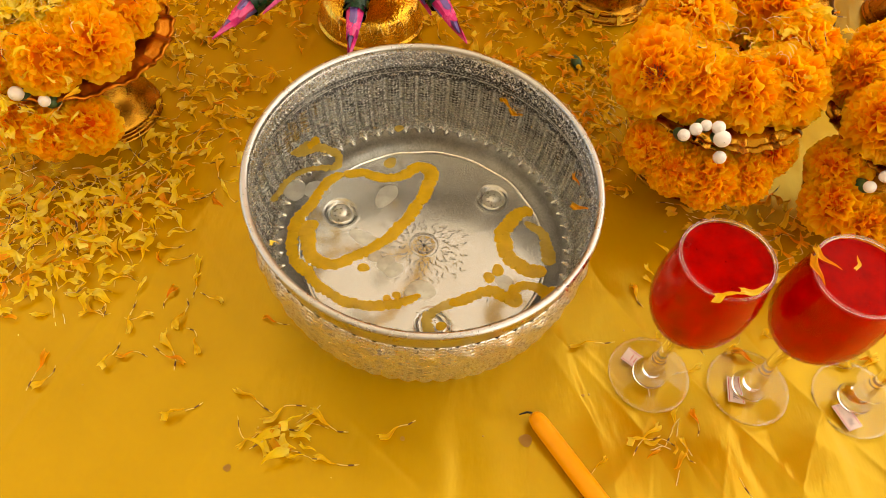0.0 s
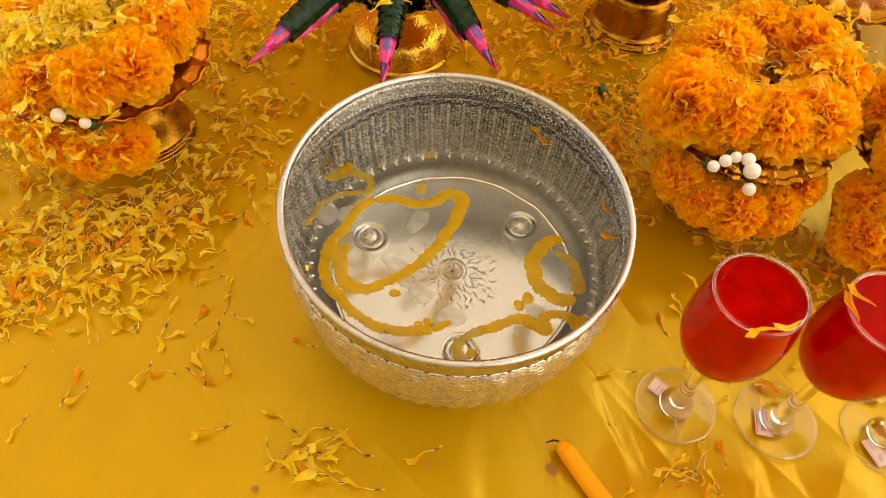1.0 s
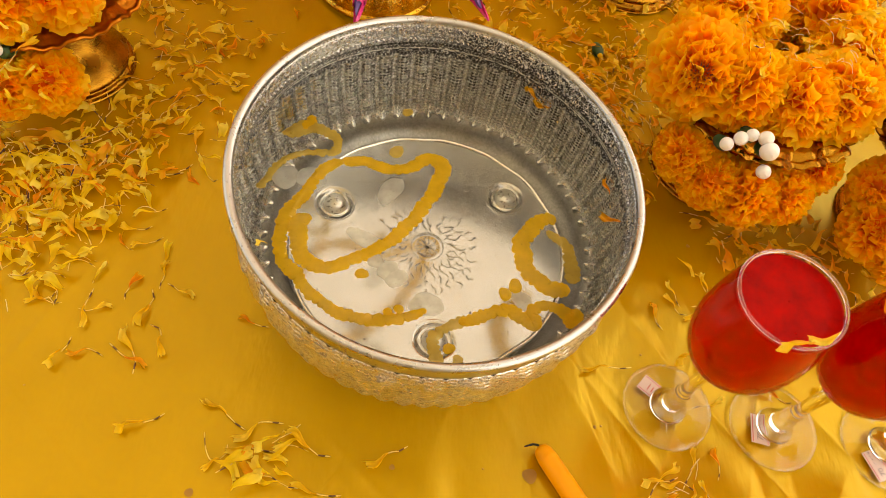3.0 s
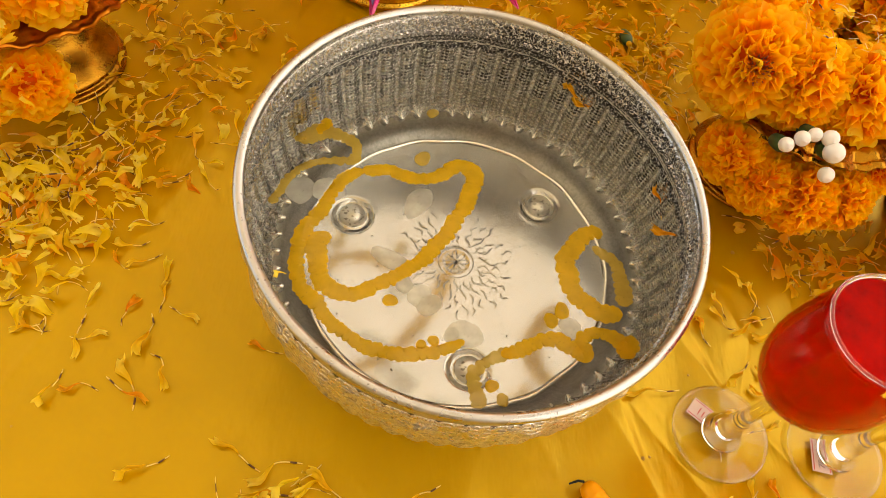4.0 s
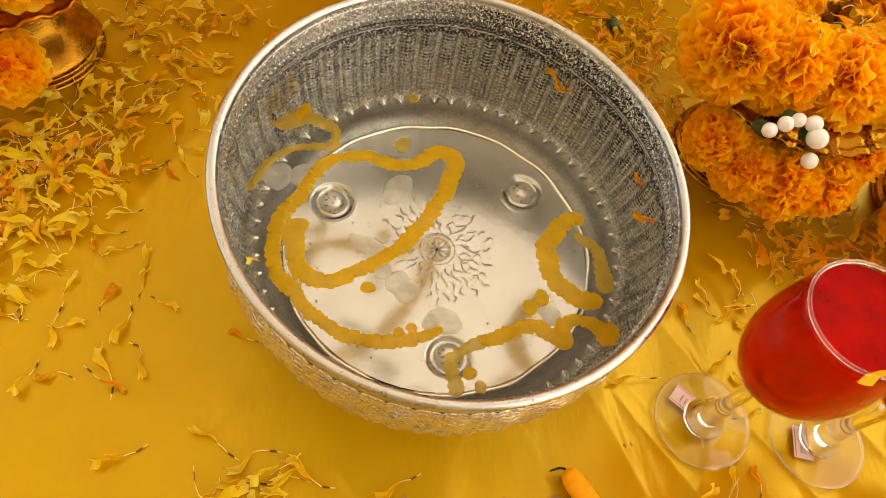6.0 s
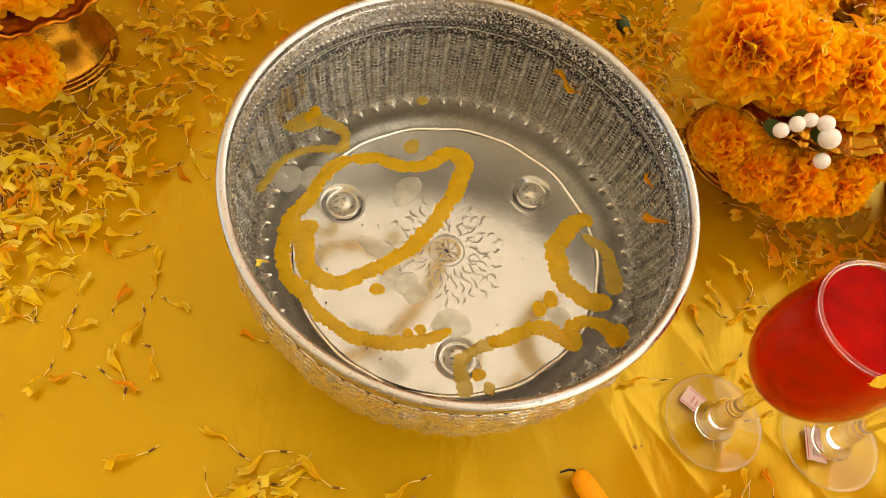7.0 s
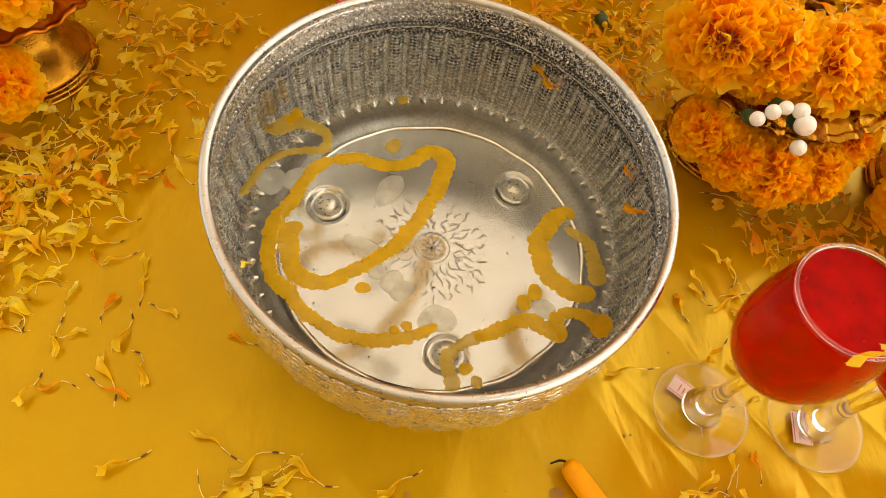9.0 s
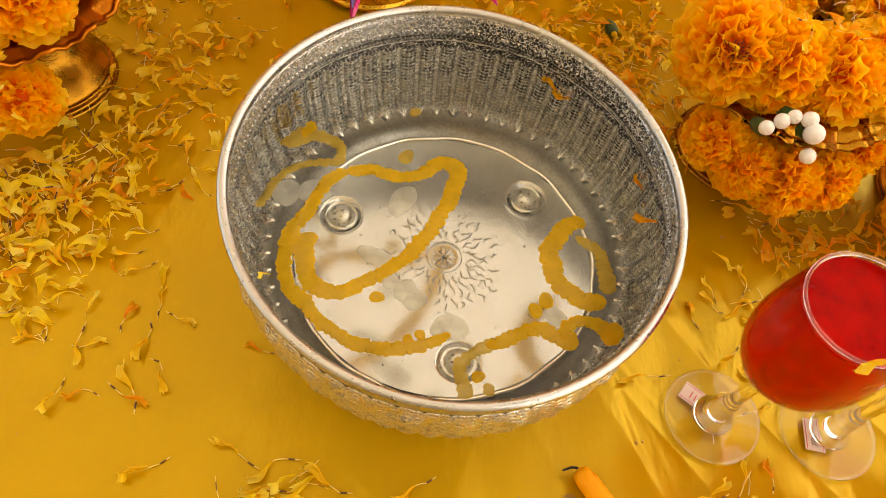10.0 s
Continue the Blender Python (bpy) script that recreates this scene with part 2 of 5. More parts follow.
def wax(name, colour, clear):
    m, t, p = shader(name)
    v = coords(t)
    n, fine = noisy(t, v, 60, 3), noisy(t, v, 700, 3)
    dirt = ramp(t, fine, [(0.66, (0, 0, 0)), (0.72, (0.6, 0.6, 0.6))])
    c = mixed(t, dirt, ramp(t, n, [(0.3, tuple(0.9 * a for a in colour)), (0.7, colour)]), tuple(0.45 * a for a in colour))
    t.links.new(c, p.inputs["Base Color"])
    p.inputs["Roughness"].default_value = 0.45
    p.inputs["Specular IOR Level"].default_value = 0.15
    out, mix = t.nodes["Material Output"], t.nodes.new("ShaderNodeMixShader")
    t.links.new(ramp(t, n, [(0.3, (clear + 0.08,) * 3), (0.7, (max(0, clear - 0.08),) * 3)]), mix.inputs[0])
    tr = node(t, "ShaderNodeBsdfTransparent", i_Color=(*[0.35 + 0.65 * a for a in colour], 1))
    soft_mix, tl = node(t, "ShaderNodeMixShader", i_Fac=0.55), t.nodes.new("ShaderNodeBsdfTranslucent")
    t.links.new(c, tl.inputs[0])
    t.links.new(p.outputs[0], soft_mix.inputs[1])
    t.links.new(tl.outputs[0], soft_mix.inputs[2])
    t.links.new(soft_mix.outputs[0], mix.inputs[1])
    t.links.new(tr.outputs[0], mix.inputs[2])
    t.links.new(mix.outputs[0], out.inputs[0])
    return m


def gold(name, colour, rough, relief, scale, stamped=False):
    m, t, p = shader(name)
    v = coords(t)
    cell = node(t, "ShaderNodeTexVoronoi", i_Scale=scale, feature="SMOOTH_F1")
    t.links.new(v, cell.inputs["Vector"])
    n = noisy(t, v, 70, 4)
    c = mixed(t, ramp(t, n, [(0.42, (0, 0, 0)), (0.68, (0.75, 0.75, 0.75))]), colour, tuple(0.82 * a for a in colour))
    height = calc(t, "ADD", cell.outputs["Distance"], calc(t, "MULTIPLY", n, 0.12))
    if stamped:
        # stamped zigzag lines; UV: metres round and along
        uv = t.nodes.new("ShaderNodeSeparateXYZ")
        t.links.new(coords(t, "UV"), uv.inputs[0])
        zig = calc(t, "MULTIPLY", calc(t, "PINGPONG", uv.outputs[0], 0.0112), 1.9)
        off = calc(t, "ABSOLUTE", calc(t, "SUBTRACT", calc(t, "SUBTRACT", uv.outputs[1], 0.0695), zig))
        line = ramp(t, calc(t, "MULTIPLY", off, 100.0), [(0.13, (1, 1, 1)), (0.26, (0, 0, 0))])
        height = calc(t, "MULTIPLY_ADD", line, 1.0, calc(t, "MULTIPLY", height, 0.30))
        c = mixed(t, calc(t, "MULTIPLY", line, 0.6), c, (0.95, 0.70, 0.20))
    t.links.new(c, p.inputs["Base Color"])
    p.inputs["Metallic"].default_value = 1.0
    t.links.new(calc(t, "MULTIPLY_ADD", n, 0.06, rough - 0.03), p.inputs["Roughness"])
    t.links.new(bump(t, height, 0.7, relief), p.inputs["Normal"])
    return m


SATIN = satin()
SILVER_IN, SILVER_OUT = silver("patterned_silver_inside", True), silver("patterned_silver_outside", False)
RIM, BASIN = worn_silver("worn_silver_rim", 0.14, 0.30, 0.60, 1.0, 0.64), worn_silver("polished_silver_floor", 0.11, 0.12, 0.63, 0.86)
# palest silver tone: the floor ring's catch of sky light put into its colour
LIT_RING = worn_silver("lit_silver_ring", 0.20, 0.10, 1.0)
SUNBURST = worn_silver("chased_silver", 0.18, 0.1, 0.56)
BOSS = worn_silver("spotted_silver", 0.20, 0.2, 0.75, 1.0, 0.56)
GRIME = plain("dark_grime", (0.05, 0.035, 0.02), 0.8)
WATER, CLEAR = sheet("still_water", (0.97, 0.97, 0.93), 1.33), sheet("clear_glass", (0.97, 0.97, 0.96), 1.5)
DRINK, THICK = drink(), cut_glass()
ORANGE = petals("orange_marigold", [(0.10, (0.95, 0.18, 0.001)), (0.40, (1.0, 0.40, 0.002)), (0.85, (1.0, 0.72, 0.025))], 0.62)
FALLEN = petals("wilted_orange_marigold", [(0.1, (0.84, 0.24, 0.003)), (0.42, (0.88, 0.36, 0.005)), (0.9, (0.90, 0.52, 0.02))], 0.45)
YELLOW = petals("yellow_marigold", [(0.1, (0.80, 0.43, 0.006)), (0.45, (0.92, 0.61, 0.016)), (0.95, (0.97, 0.79, 0.11))], 0.42)
LEMON = petals("lemon_marigold", [(0.1, (0.86, 0.55, 0.008)), (0.45, (0.95, 0.73, 0.025)), (0.95, (0.99, 0.87, 0.18))], 0.5)
MIXED = petals("golden_marigold", [(0.1, (0.80, 0.26, 0.004)), (0.42, (0.82, 0.44, 0.008)), (0.9, (0.86, 0.62, 0.03))])
WAX, THIN_WAX, PALE_WAX = wax("yellow_wax", (0.82, 0.49, 0.012), 0.12), wax("thin_yellow_wax", (0.68, 0.47, 0.07), 0.26), wax("pale_wax_film", (0.80, 0.78, 0.68), 0.55)
GOLD = gold("embossed_gold", (0.40, 0.180, 0.014), 0.27, 0.00016, 700)
RED_GOLD = gold("reddish_gold", (0.50, 0.165, 0.013), 0.38, 0.0004, 520)
BRIGHT_GOLD = gold("bright_gold_foil", (0.66, 0.36, 0.030), 0.20, 0.0020, 420, True)
STRAW = plain("pale_straw", (0.80, 0.58, 0.16), 0.6)
SEED = plain("dark_seed", (0.095, 0.030, 0.012), 0.6)
CALYX = plain("green_calyx", (0.035, 0.075, 0.018), 0.5)
EYE = plain("brown_floret", (0.38, 0.11, 0.008), 0.6, vary=0.5)
BEAD = plain("white_bud", (0.80, 0.77, 0.70), 0.45, vary=0.05)
CANDLE = plain("orange_wax", (0.88, 0.34, 0.005), 0.40, vary=0.06, scale=25)
CANDLE.node_tree.nodes["Principled BSDF"].inputs["Specular IOR Level"].default_value = 0.18
BLACK = plain("burnt_wick", (0.01, 0.01, 0.01), 0.9)
PAPER, RED_INK = plain("sticker_paper", (0.78, 0.60, 0.52), 0.6, vary=0.05), plain("red_ink", (0.62, 0.09, 0.07), 0.6)
INK = plain("grey_ink", (0.18, 0.12, 0.14), 0.6)
STAIN = plain("brown_spot", (0.30, 0.14, 0.004), 0.5)
LEAF = plain("folded_leaf", (0.004, 0.022, 0.006), 0.24, vary=0.5, scale=120, relief=0.0002)
LEAF.node_tree.nodes["Principled BSDF"].inputs["Specular IOR Level"].default_value = 0.20
PINK, PURPLE = plain("pink_ribbon", (0.60, 0.022, 0.17), 0.25, vary=0.25, scale=90), plain("purple_ribbon", (0.15, 0.075, 0.28), 0.25, vary=0.2, scale=90)


# ---- mesh tools ----
def part_of(name, me, material, parent=None, label="", smooth=True):
    me.materials.append(material)
    if smooth:
        me.polygons.foreach_set("use_smooth", [True] * len(me.polygons))
    ob = new(name, me)
    ob.parent = parent
    if label:
        tagged(ob, label)
    return ob


def grid_mesh(name, pts, close=False, uvs=None):
    """A mesh from a rows x columns x 3 array; close joins the last column to the first."""
    r, c = pts.shape[:2]
    i, j = np.meshgrid(np.arange(r - 1), np.arange(c if close else c - 1), indexing="ij")
    k = (j + 1) % c
    f = np.stack([i * c + j, i * c + k, (i + 1) * c + k, (i + 1) * c + j], -1).reshape(-1, 4)
    me = bpy.data.meshes.new(name)
    me.from_pydata(pts.reshape(-1, 3).tolist(), [], f.tolist())
    if uvs is not None:
        layer = me.uv_layers.new(name="UVMap")
        flat = uvs.reshape(-1, 2)[f.ravel()].copy()
        if close:
            seam = np.repeat((k == 0).ravel(), 4) & np.tile([False, True, True, False], len(f))
            flat[seam, 0] += uvs[0, -1, 0] + uvs[0, 1, 0]
        layer.data.foreach_set("uv", flat.ravel())
    return me


def lathe(name, profile, segs, bend=None, uv_radius=0.1, wob=None):
    """A turned shape about z. profile: (r, z) pairs; wob(a, i, r, z) may change r and z."""
    a = np.linspace(0, 2 * np.pi, segs, endpoint=False)
    prof = np.array(profile, float)
    d = np.concatenate([[0], np.cumsum(np.hypot(*np.diff(prof, axis=0).T))])
    pts, uv = np.zeros((len(prof), segs, 3)), np.zeros((len(prof), segs, 2))
    for i, (r, z) in enumerate(prof):
        rr, zz = (np.full(segs, r), np.full(segs, z)) if wob is None else wob(a, i, r, z)
        pts[i] = np.stack([rr * np.cos(a), rr * np.sin(a), zz + 0 * a], -1)
        uv[i] = np.stack([a * uv_radius, np.full(segs, d[i])], -1)
    if bend is not None:
        pts = bend(pts)
    return grid_mesh(name, pts, True, uv)


def smoothed(profile, n):
    """A denser, rounded profile through the given points."""
    p = np.array(profile, float)
    q = np.vstack([2 * p[0] - p[1], p, 2 * p[-1] - p[-2]])
    out = []
    for i in range(1, len(q) - 2):
        for s in np.linspace(0, 1, n, endpoint=False):
            out.append(0.5 * (2 * q[i] + (q[i + 1] - q[i - 1]) * s + (2 * q[i - 1] - 5 * q[i] + 4 * q[i + 1] - q[i + 2]) * s**2 + (3 * q[i] - q[i - 1] - 3 * q[i + 1] + q[i + 2]) * s**3))
    out.append(p[-1])
    return np.array(out)


def tube(name, path, radii, sides=10, caps=True):
    """A round bar along a path, its radius given at each point."""
    p, radii = np.array(path, float), np.broadcast_to(radii, len(path)).astype(float)
    d = np.gradient(p, axis=0)
    d /= np.linalg.norm(d, axis=1)[:, None]
    up = np.where(np.abs(d[:, 2:]) < 0.9, [[0, 0, 1.0]], [[1.0, 0, 0]])
    u = np.cross(d, up)
    u /= np.linalg.norm(u, axis=1)[:, None]
    v = np.cross(d, u)
    a = np.linspace(0, 2 * np.pi, sides, endpoint=False)
    pts = p[:, None] + radii[:, None, None] * (np.cos(a)[None, :, None] * u[:, None] + np.sin(a)[None, :, None] * v[:, None])
    if caps:
        pts = np.concatenate([np.repeat(p[:1, None], sides, 1), pts, np.repeat(p[-1:, None], sides, 1)])
    return grid_mesh(name, pts, True)


def box_mesh(name, x0, x1, y0, y1, z0, z1):
    bm = bmesh.new()
    bmesh.ops.create_cube(bm, size=1)
    for v in bm.verts:
        v.co = Vector(((x0 + x1) / 2 + v.co.x * (x1 - x0), (y0 + y1) / 2 + v.co.y * (y1 - y0), (z0 + z1) / 2 + v.co.z * (z1 - z0)))
    me = bpy.data.meshes.new(name)
    bm.to_mesh(me)
    bm.free()
    return me


def thing(name, label, category, m=None, group=""):
    ob = new(name)
    ob.empty_display_size = 0.02
    if m is not None:
        ob.matrix_basis = m
    return tagged(ob, label, category, group)


rng = np.random.default_rng(7)

# ---- the cloth and what lies round it ----
FOLDS = [  # x0, y0, x1, y1, width, height, sharpness
    (0.112, -0.052, 0.152, -0.118, 0.0050, 0.0040, 1.0), (0.152, -0.118, 0.158, -0.175, 0.0060, 0.0030, 1.0),
    (0.126, -0.030, 0.163, -0.070, 0.0016, 0.0006, 1.0), (0.020, -0.100, 0.030, -0.190, 0.016, 0.0016, 2.0), (0.200, -0.105, 0.232, -0.175, 0.0050, 0.0032, 1.0),
    (0.255, -0.095, 0.300, -0.160, 0.0080, 0.0034, 1.2), (0.300, -0.095, 0.360, -0.130, 0.0090, 0.0036, 1.2), (0.236, -0.105, 0.246, -0.175, 0.0070, 0.0040, 1.2),
    (-0.235, -0.040, -0.275, -0.170, 0.0030, 0.0012, 1.0), (-0.190, -0.100, -0.100, -0.085, 0.012, 0.0010, 2.0), (-0.110, -0.100, -0.150, -0.190, 0.0030, 0.0009, 1.0),
    (-0.300, -0.080, -0.180, -0.165, 0.0022, 0.0007, 1.0), (-0.040, -0.118, 0.020, -0.165, 0.0020, 0.0006, 1.0), (-0.160, 0.190, -0.110, 0.260, 0.014, 0.0014, 2.0),
    (0.160, 0.010, 0.215, 0.030, 0.012, 0.0022, 1.5), (0.200, 0.010, 0.250, 0.060, 0.010, 0.0026, 1.2), (0.140, -0.060, 0.172, -0.150, 0.0024, 0.0010, 1.0),
    (0.285, -0.100, 0.275, -0.170, 0.0090, 0.0044, 1.2), (0.320, -0.105, 0.335, -0.165, 0.0090, 0.0044, 1.2), (0.185, -0.095, 0.180, -0.150, 0.0040, 0.0018, 1.0),
    (0.060, -0.100, 0.075, -0.180, 0.018, 0.0018, 2.0), (0.225, 0.015, 0.260, 0.045, 0.010, 0.0026, 1.2), (0.300, 0.020, 0.330, 0.060, 0.010, 0.0032, 1.2),
    (0.190, 0.040, 0.230, 0.075, 0.009, 0.0030, 1.2), (0.150, -0.005, 0.180, 0.060, 0.0060, 0.0022, 1.0), (0.125, -0.125, 0.110, -0.175, 0.010, 0.0016, 1.4),
]


# creases whose steeper side looks toward the light: x0, y0, x1, y1, width, height
GLINTS = [(0.114, -0.030, 0.150, -0.135, 0.0075, 0.0014), (0.236, -0.092, 0.258, -0.150, 0.0100, 0.0014), (0.316, -0.075, 0.328, -0.140, 0.0130, 0.0019), (0.268, -0.092, 0.274, -0.120, 0.0060, 0.0007),
          (0.206, -0.108, 0.248, -0.170, 0.0030, 0.0005), (0.030, -0.125, 0.036, -0.200, 0.0140, 0.0017), (0.190, 0.060, 0.215, 0.010, 0.0100, 0.0012), (0.165, 0.020, 0.190, -0.035, 0.0080, 0.0009),
          (0.350, 0.000, 0.372, -0.070, 0.0110, 0.0015), (0.128, -0.030, 0.166, -0.070, 0.0025, 0.0004)]


def ground(x, y):
    """The cloth's height."""
    x, y = np.asarray(x, float), np.asarray(y, float)
    z = 0.0006 * np.sin(23 * x + 9 * y) + 0.0005 * np.sin(31 * y - 14 * x + 1.3)
    right = 1 / (1 + np.exp(-(x - 0.10) / 0.03)) / (1 + np.exp((y - 0.05) / 0.05))
    z = z + right * (0.0009 * np.sin(70 * x + 12 * y) + 0.0005 * np.sin(28 * y - 95 * x + 2))
    crease = (1 - np.abs(np.sin(30 * x + 9 * y + 1.6 * np.sin(17 * y + 5 * x)))) ** 4 + 0.5 * (1 - np.abs(np.sin(33 * x - 14 * y + 1.1 * np.sin(26 * x)))) ** 7
    z = z + (0.0006 + 0.0006 * right) * crease
    for x0, y0, x1, y1, w, h, sharp in FOLDS:
        dx, dy = x1 - x0, y1 - y0
        s = ((x - x0) * dx + (y - y0) * dy) / (dx * dx + dy * dy)
        dist = ((x - x0) * dy - (y - y0) * dx) / math.hypot(dx, dy)
        z = z + (1.0 - 0.78 * (x0 > 0.1)) * h * np.exp(-(np.abs(dist / w) ** sharp)) * np.exp(-(np.maximum(0, np.abs(s - 0.5) - 0.35) / 0.18) ** 2)
    for x0, y0, x1, y1, w, h in GLINTS:
        dx, dy = x1 - x0, y1 - y0
        s = ((x - x0) * dx + (y - y0) * dy) / (dx * dx + dy * dy)
        off = ((y - y0) * dx - (x - x0) * dy) / math.hypot(dx, dy) + 0.12 * w * np.sin(9 * s + 40 * x0)
        p = np.clip(np.where(off > 0, 1 - off / w, 1 + off / (5 * w)), 0, 1)
        z = z + h * p * p * (3 - 2 * p) * np.exp(-(np.maximum(0, np.abs(s - 0.5) - 0.30) / 0.20) ** 2)
    return z


xs = np.concatenate([np.linspace(-0.9, -0.42, 30), np.linspace(-0.41, 0.085, 220), np.linspace(0.0865, 0.42, 260), np.linspace(0.43, 0.9, 30)])
ys = np.concatenate([np.linspace(-0.6, -0.24, 24), np.linspace(-0.23, 0.10, 250), np.linspace(0.103, 0.35, 85), np.linspace(0.36, 1.0, 60)])
gx, gy = np.meshgrid(xs, ys)
cloth = part_of("tablecloth", grid_mesh("tablecloth", np.stack([gx, gy, ground(gx, gy)], -1)), SATIN)
tagged(cloth, "shiny golden yellow satin cloth with soft creases spread over the table", "tablecloth", kind="structure")
WOOD = plain("dark_table", (0.10, 0.05, 0.02), 0.5)
table = part_of("table", box_mesh("table", -0.895, 0.895, -0.595, 0.995, -0.045, -0.006), WOOD, smooth=False)
tagged(table, "dark wooden table hidden under the cloth", "table", kind="structure")
for cx, cy in ((-0.8, -0.5), (0.8, -0.5), (-0.8, 0.9), (0.8, 0.9)):
    leg = part_of("leg", box_mesh("leg", cx - 0.03, cx + 0.03, cy - 0.03, cy + 0.03, -0.75, -0.045), WOOD, table, smooth=False)
PAVING = plain("pale_paving", (0.42, 0.40, 0.36), 0.7, scale=3)
tagged(part_of("ground", box_mesh("ground", -300, 300, -300, 300, -0.85, -0.75), PAVING, smooth=False), "pale grey paved ground under the table", "ground", kind="structure")


SHEET_EDGE = 1.0


# fabric of the unseen sheets added overhead to filter the sun
def awning(name, low, high, through):
    m, t, p = shader(name)
    v = coords(t)
    c = ramp(t, noisy(t, v, 1.5, 4), [(0.3, low), (0.7, high)])
    t.links.new(c, p.inputs["Base Color"])
    p.inputs["Roughness"].default_value = 0.8
    out, mix, tl = t.nodes["Material Output"], node(t, "ShaderNodeMixShader", i_Fac=through), t.nodes.new("ShaderNodeBsdfTranslucent")
    t.links.new(c, tl.inputs[0])
    t.links.new(p.outputs[0], mix.inputs[1])
    t.links.new(tl.outputs[0], mix.inputs[2])
    t.links.new(mix.outputs[0], out.inputs[0])
    return m


# unseen sheets added to filter the sun: ochre over the near side, paler beyond its slanting edge; the sides are open to
# the day
def overhead(name, u0, u1, v0, v1, sag):
    """A sheet between the lines x + y = u0 and u1, kept within the added walls."""
    u, v = np.meshgrid(np.linspace(u0, u1, 40), np.linspace(v0, v1, 40))
    x, y = np.clip((u - v) / 2, -4.2, 0.95), np.clip((u + v) / 2, -2.55, 2.3)
    return grid_mesh(name, np.stack([x, y, 2.62 - 0.06 * np.abs(x + 0.9) + sag * np.cos(4 * x) * np.cos(1.5 * y)], -1))


tagged(part_of("canopy", overhead("canopy", -6.8, SHEET_EDGE, -3.6, 6.6, 0.02), awning("ochre_filter_fabric", (0.66, 0.58, 0.42), (0.72, 0.64, 0.48), 0.36)), "unseen ochre fabric sheet added over the table to filter the sun", "awning", kind="structure")
tagged(part_of("canopy", overhead("canopy", SHEET_EDGE + 0.004, 3.3, -0.6, 6.6, 0.02), awning("cream_filter_fabric", (0.80, 0.76, 0.68), (0.86, 0.83, 0.76), 0.38)), "unseen cream fabric sheet added beside the ochre one to filter the sun", "awning", kind="structure")
BLOCKER_PLASTER = plain("ochre_plaster", (0.50, 0.41, 0.28), 0.8, vary=0.06, scale=2)
BOUNCE_PAINT = plain("pale_cream_bounce", (0.86, 0.84, 0.79), 0.8, vary=0.06, scale=2)
# unseen wall added on the right as a bouncer for the sunlight
tagged(part_of("wall_east", box_mesh("wall_east", 2.9, 3.2, -6, 5, -0.75, 6.0), BOUNCE_PAINT, smooth=False), "unseen pale cream wall added to bounce sunlight onto the table", "wall", kind="structure")
# unseen wall added at the front to block the low sky
tagged(part_of("wall_south", box_mesh("wall_south", -5.5, 1.7, -2.75, -2.6, -0.75, 2.4), BLOCKER_PLASTER, smooth=False), "unseen ochre wall added to hold back sky light from the front", "wall", kind="structure")
# unseen backdrop added to block the sky behind and bounce orange onto the cloth
BACKDROP_ORANGE = plain("orange_backdrop", (0.58, 0.25, 0.05), 0.4, vary=0.3, scale=6)
tagged(part_of("wall_north", box_mesh("wall_north", -3.4, 1.7, 2.35, 2.45, -0.75, 3.0), BACKDROP_ORANGE, smooth=False), "unseen orange backdrop added behind the table to block sky and tint reflections", "wall", kind="structure")

# ---- the silver bowl ----
RIM_Z, WATER_Z, FLOOR_Z = 0.144, 0.0922, 0.042


def settle(p):
    """The bowl leans a little: the rim is higher at the back, the floor lies behind the mouth."""
    q = p.copy()
    low = np.clip((RIM_Z - p[..., 2]) / (RIM_Z - FLOOR_Z), 0, 1.15)
    q[..., 0] += 0.001 * low
    q[..., 1] += 0.014 * low
    q[..., 2] += (0.062 * p[..., 1] - 0.031 * p[..., 0]) * np.clip((p[..., 2] - 0.07) / (RIM_Z - 0.07), 0, 1)
    return q


bowl = thing("silver_bowl", "wide beaten silver water bowl with embossed sides on the cloth", "bowl")
RIBS = 58
inner = smoothed([(0.1152, 0.1445), (0.1146, 0.136), (0.1150, 0.128), (0.1170, 0.121), (0.1185, 0.112), (0.1190, 0.100), (0.1180, 0.086), (0.1150, 0.072), (0.1105, 0.060), (0.1050, 0.050), (0.0985, 0.0435), (0.0974, 0.0428)], 26)


DOWN = np.concatenate([[0], np.cumsum(np.hypot(*np.diff(inner, axis=0).T))])
STEP = 2 * math.pi * 0.115 / RIBS


def soft(x, edge, width):
    return np.clip((edge - x) / width, 0, 1)


def within(x, lo, hi, width):
    return np.clip((x - lo) / width, 0, 1) * np.clip((hi - x) / width, 0, 1)


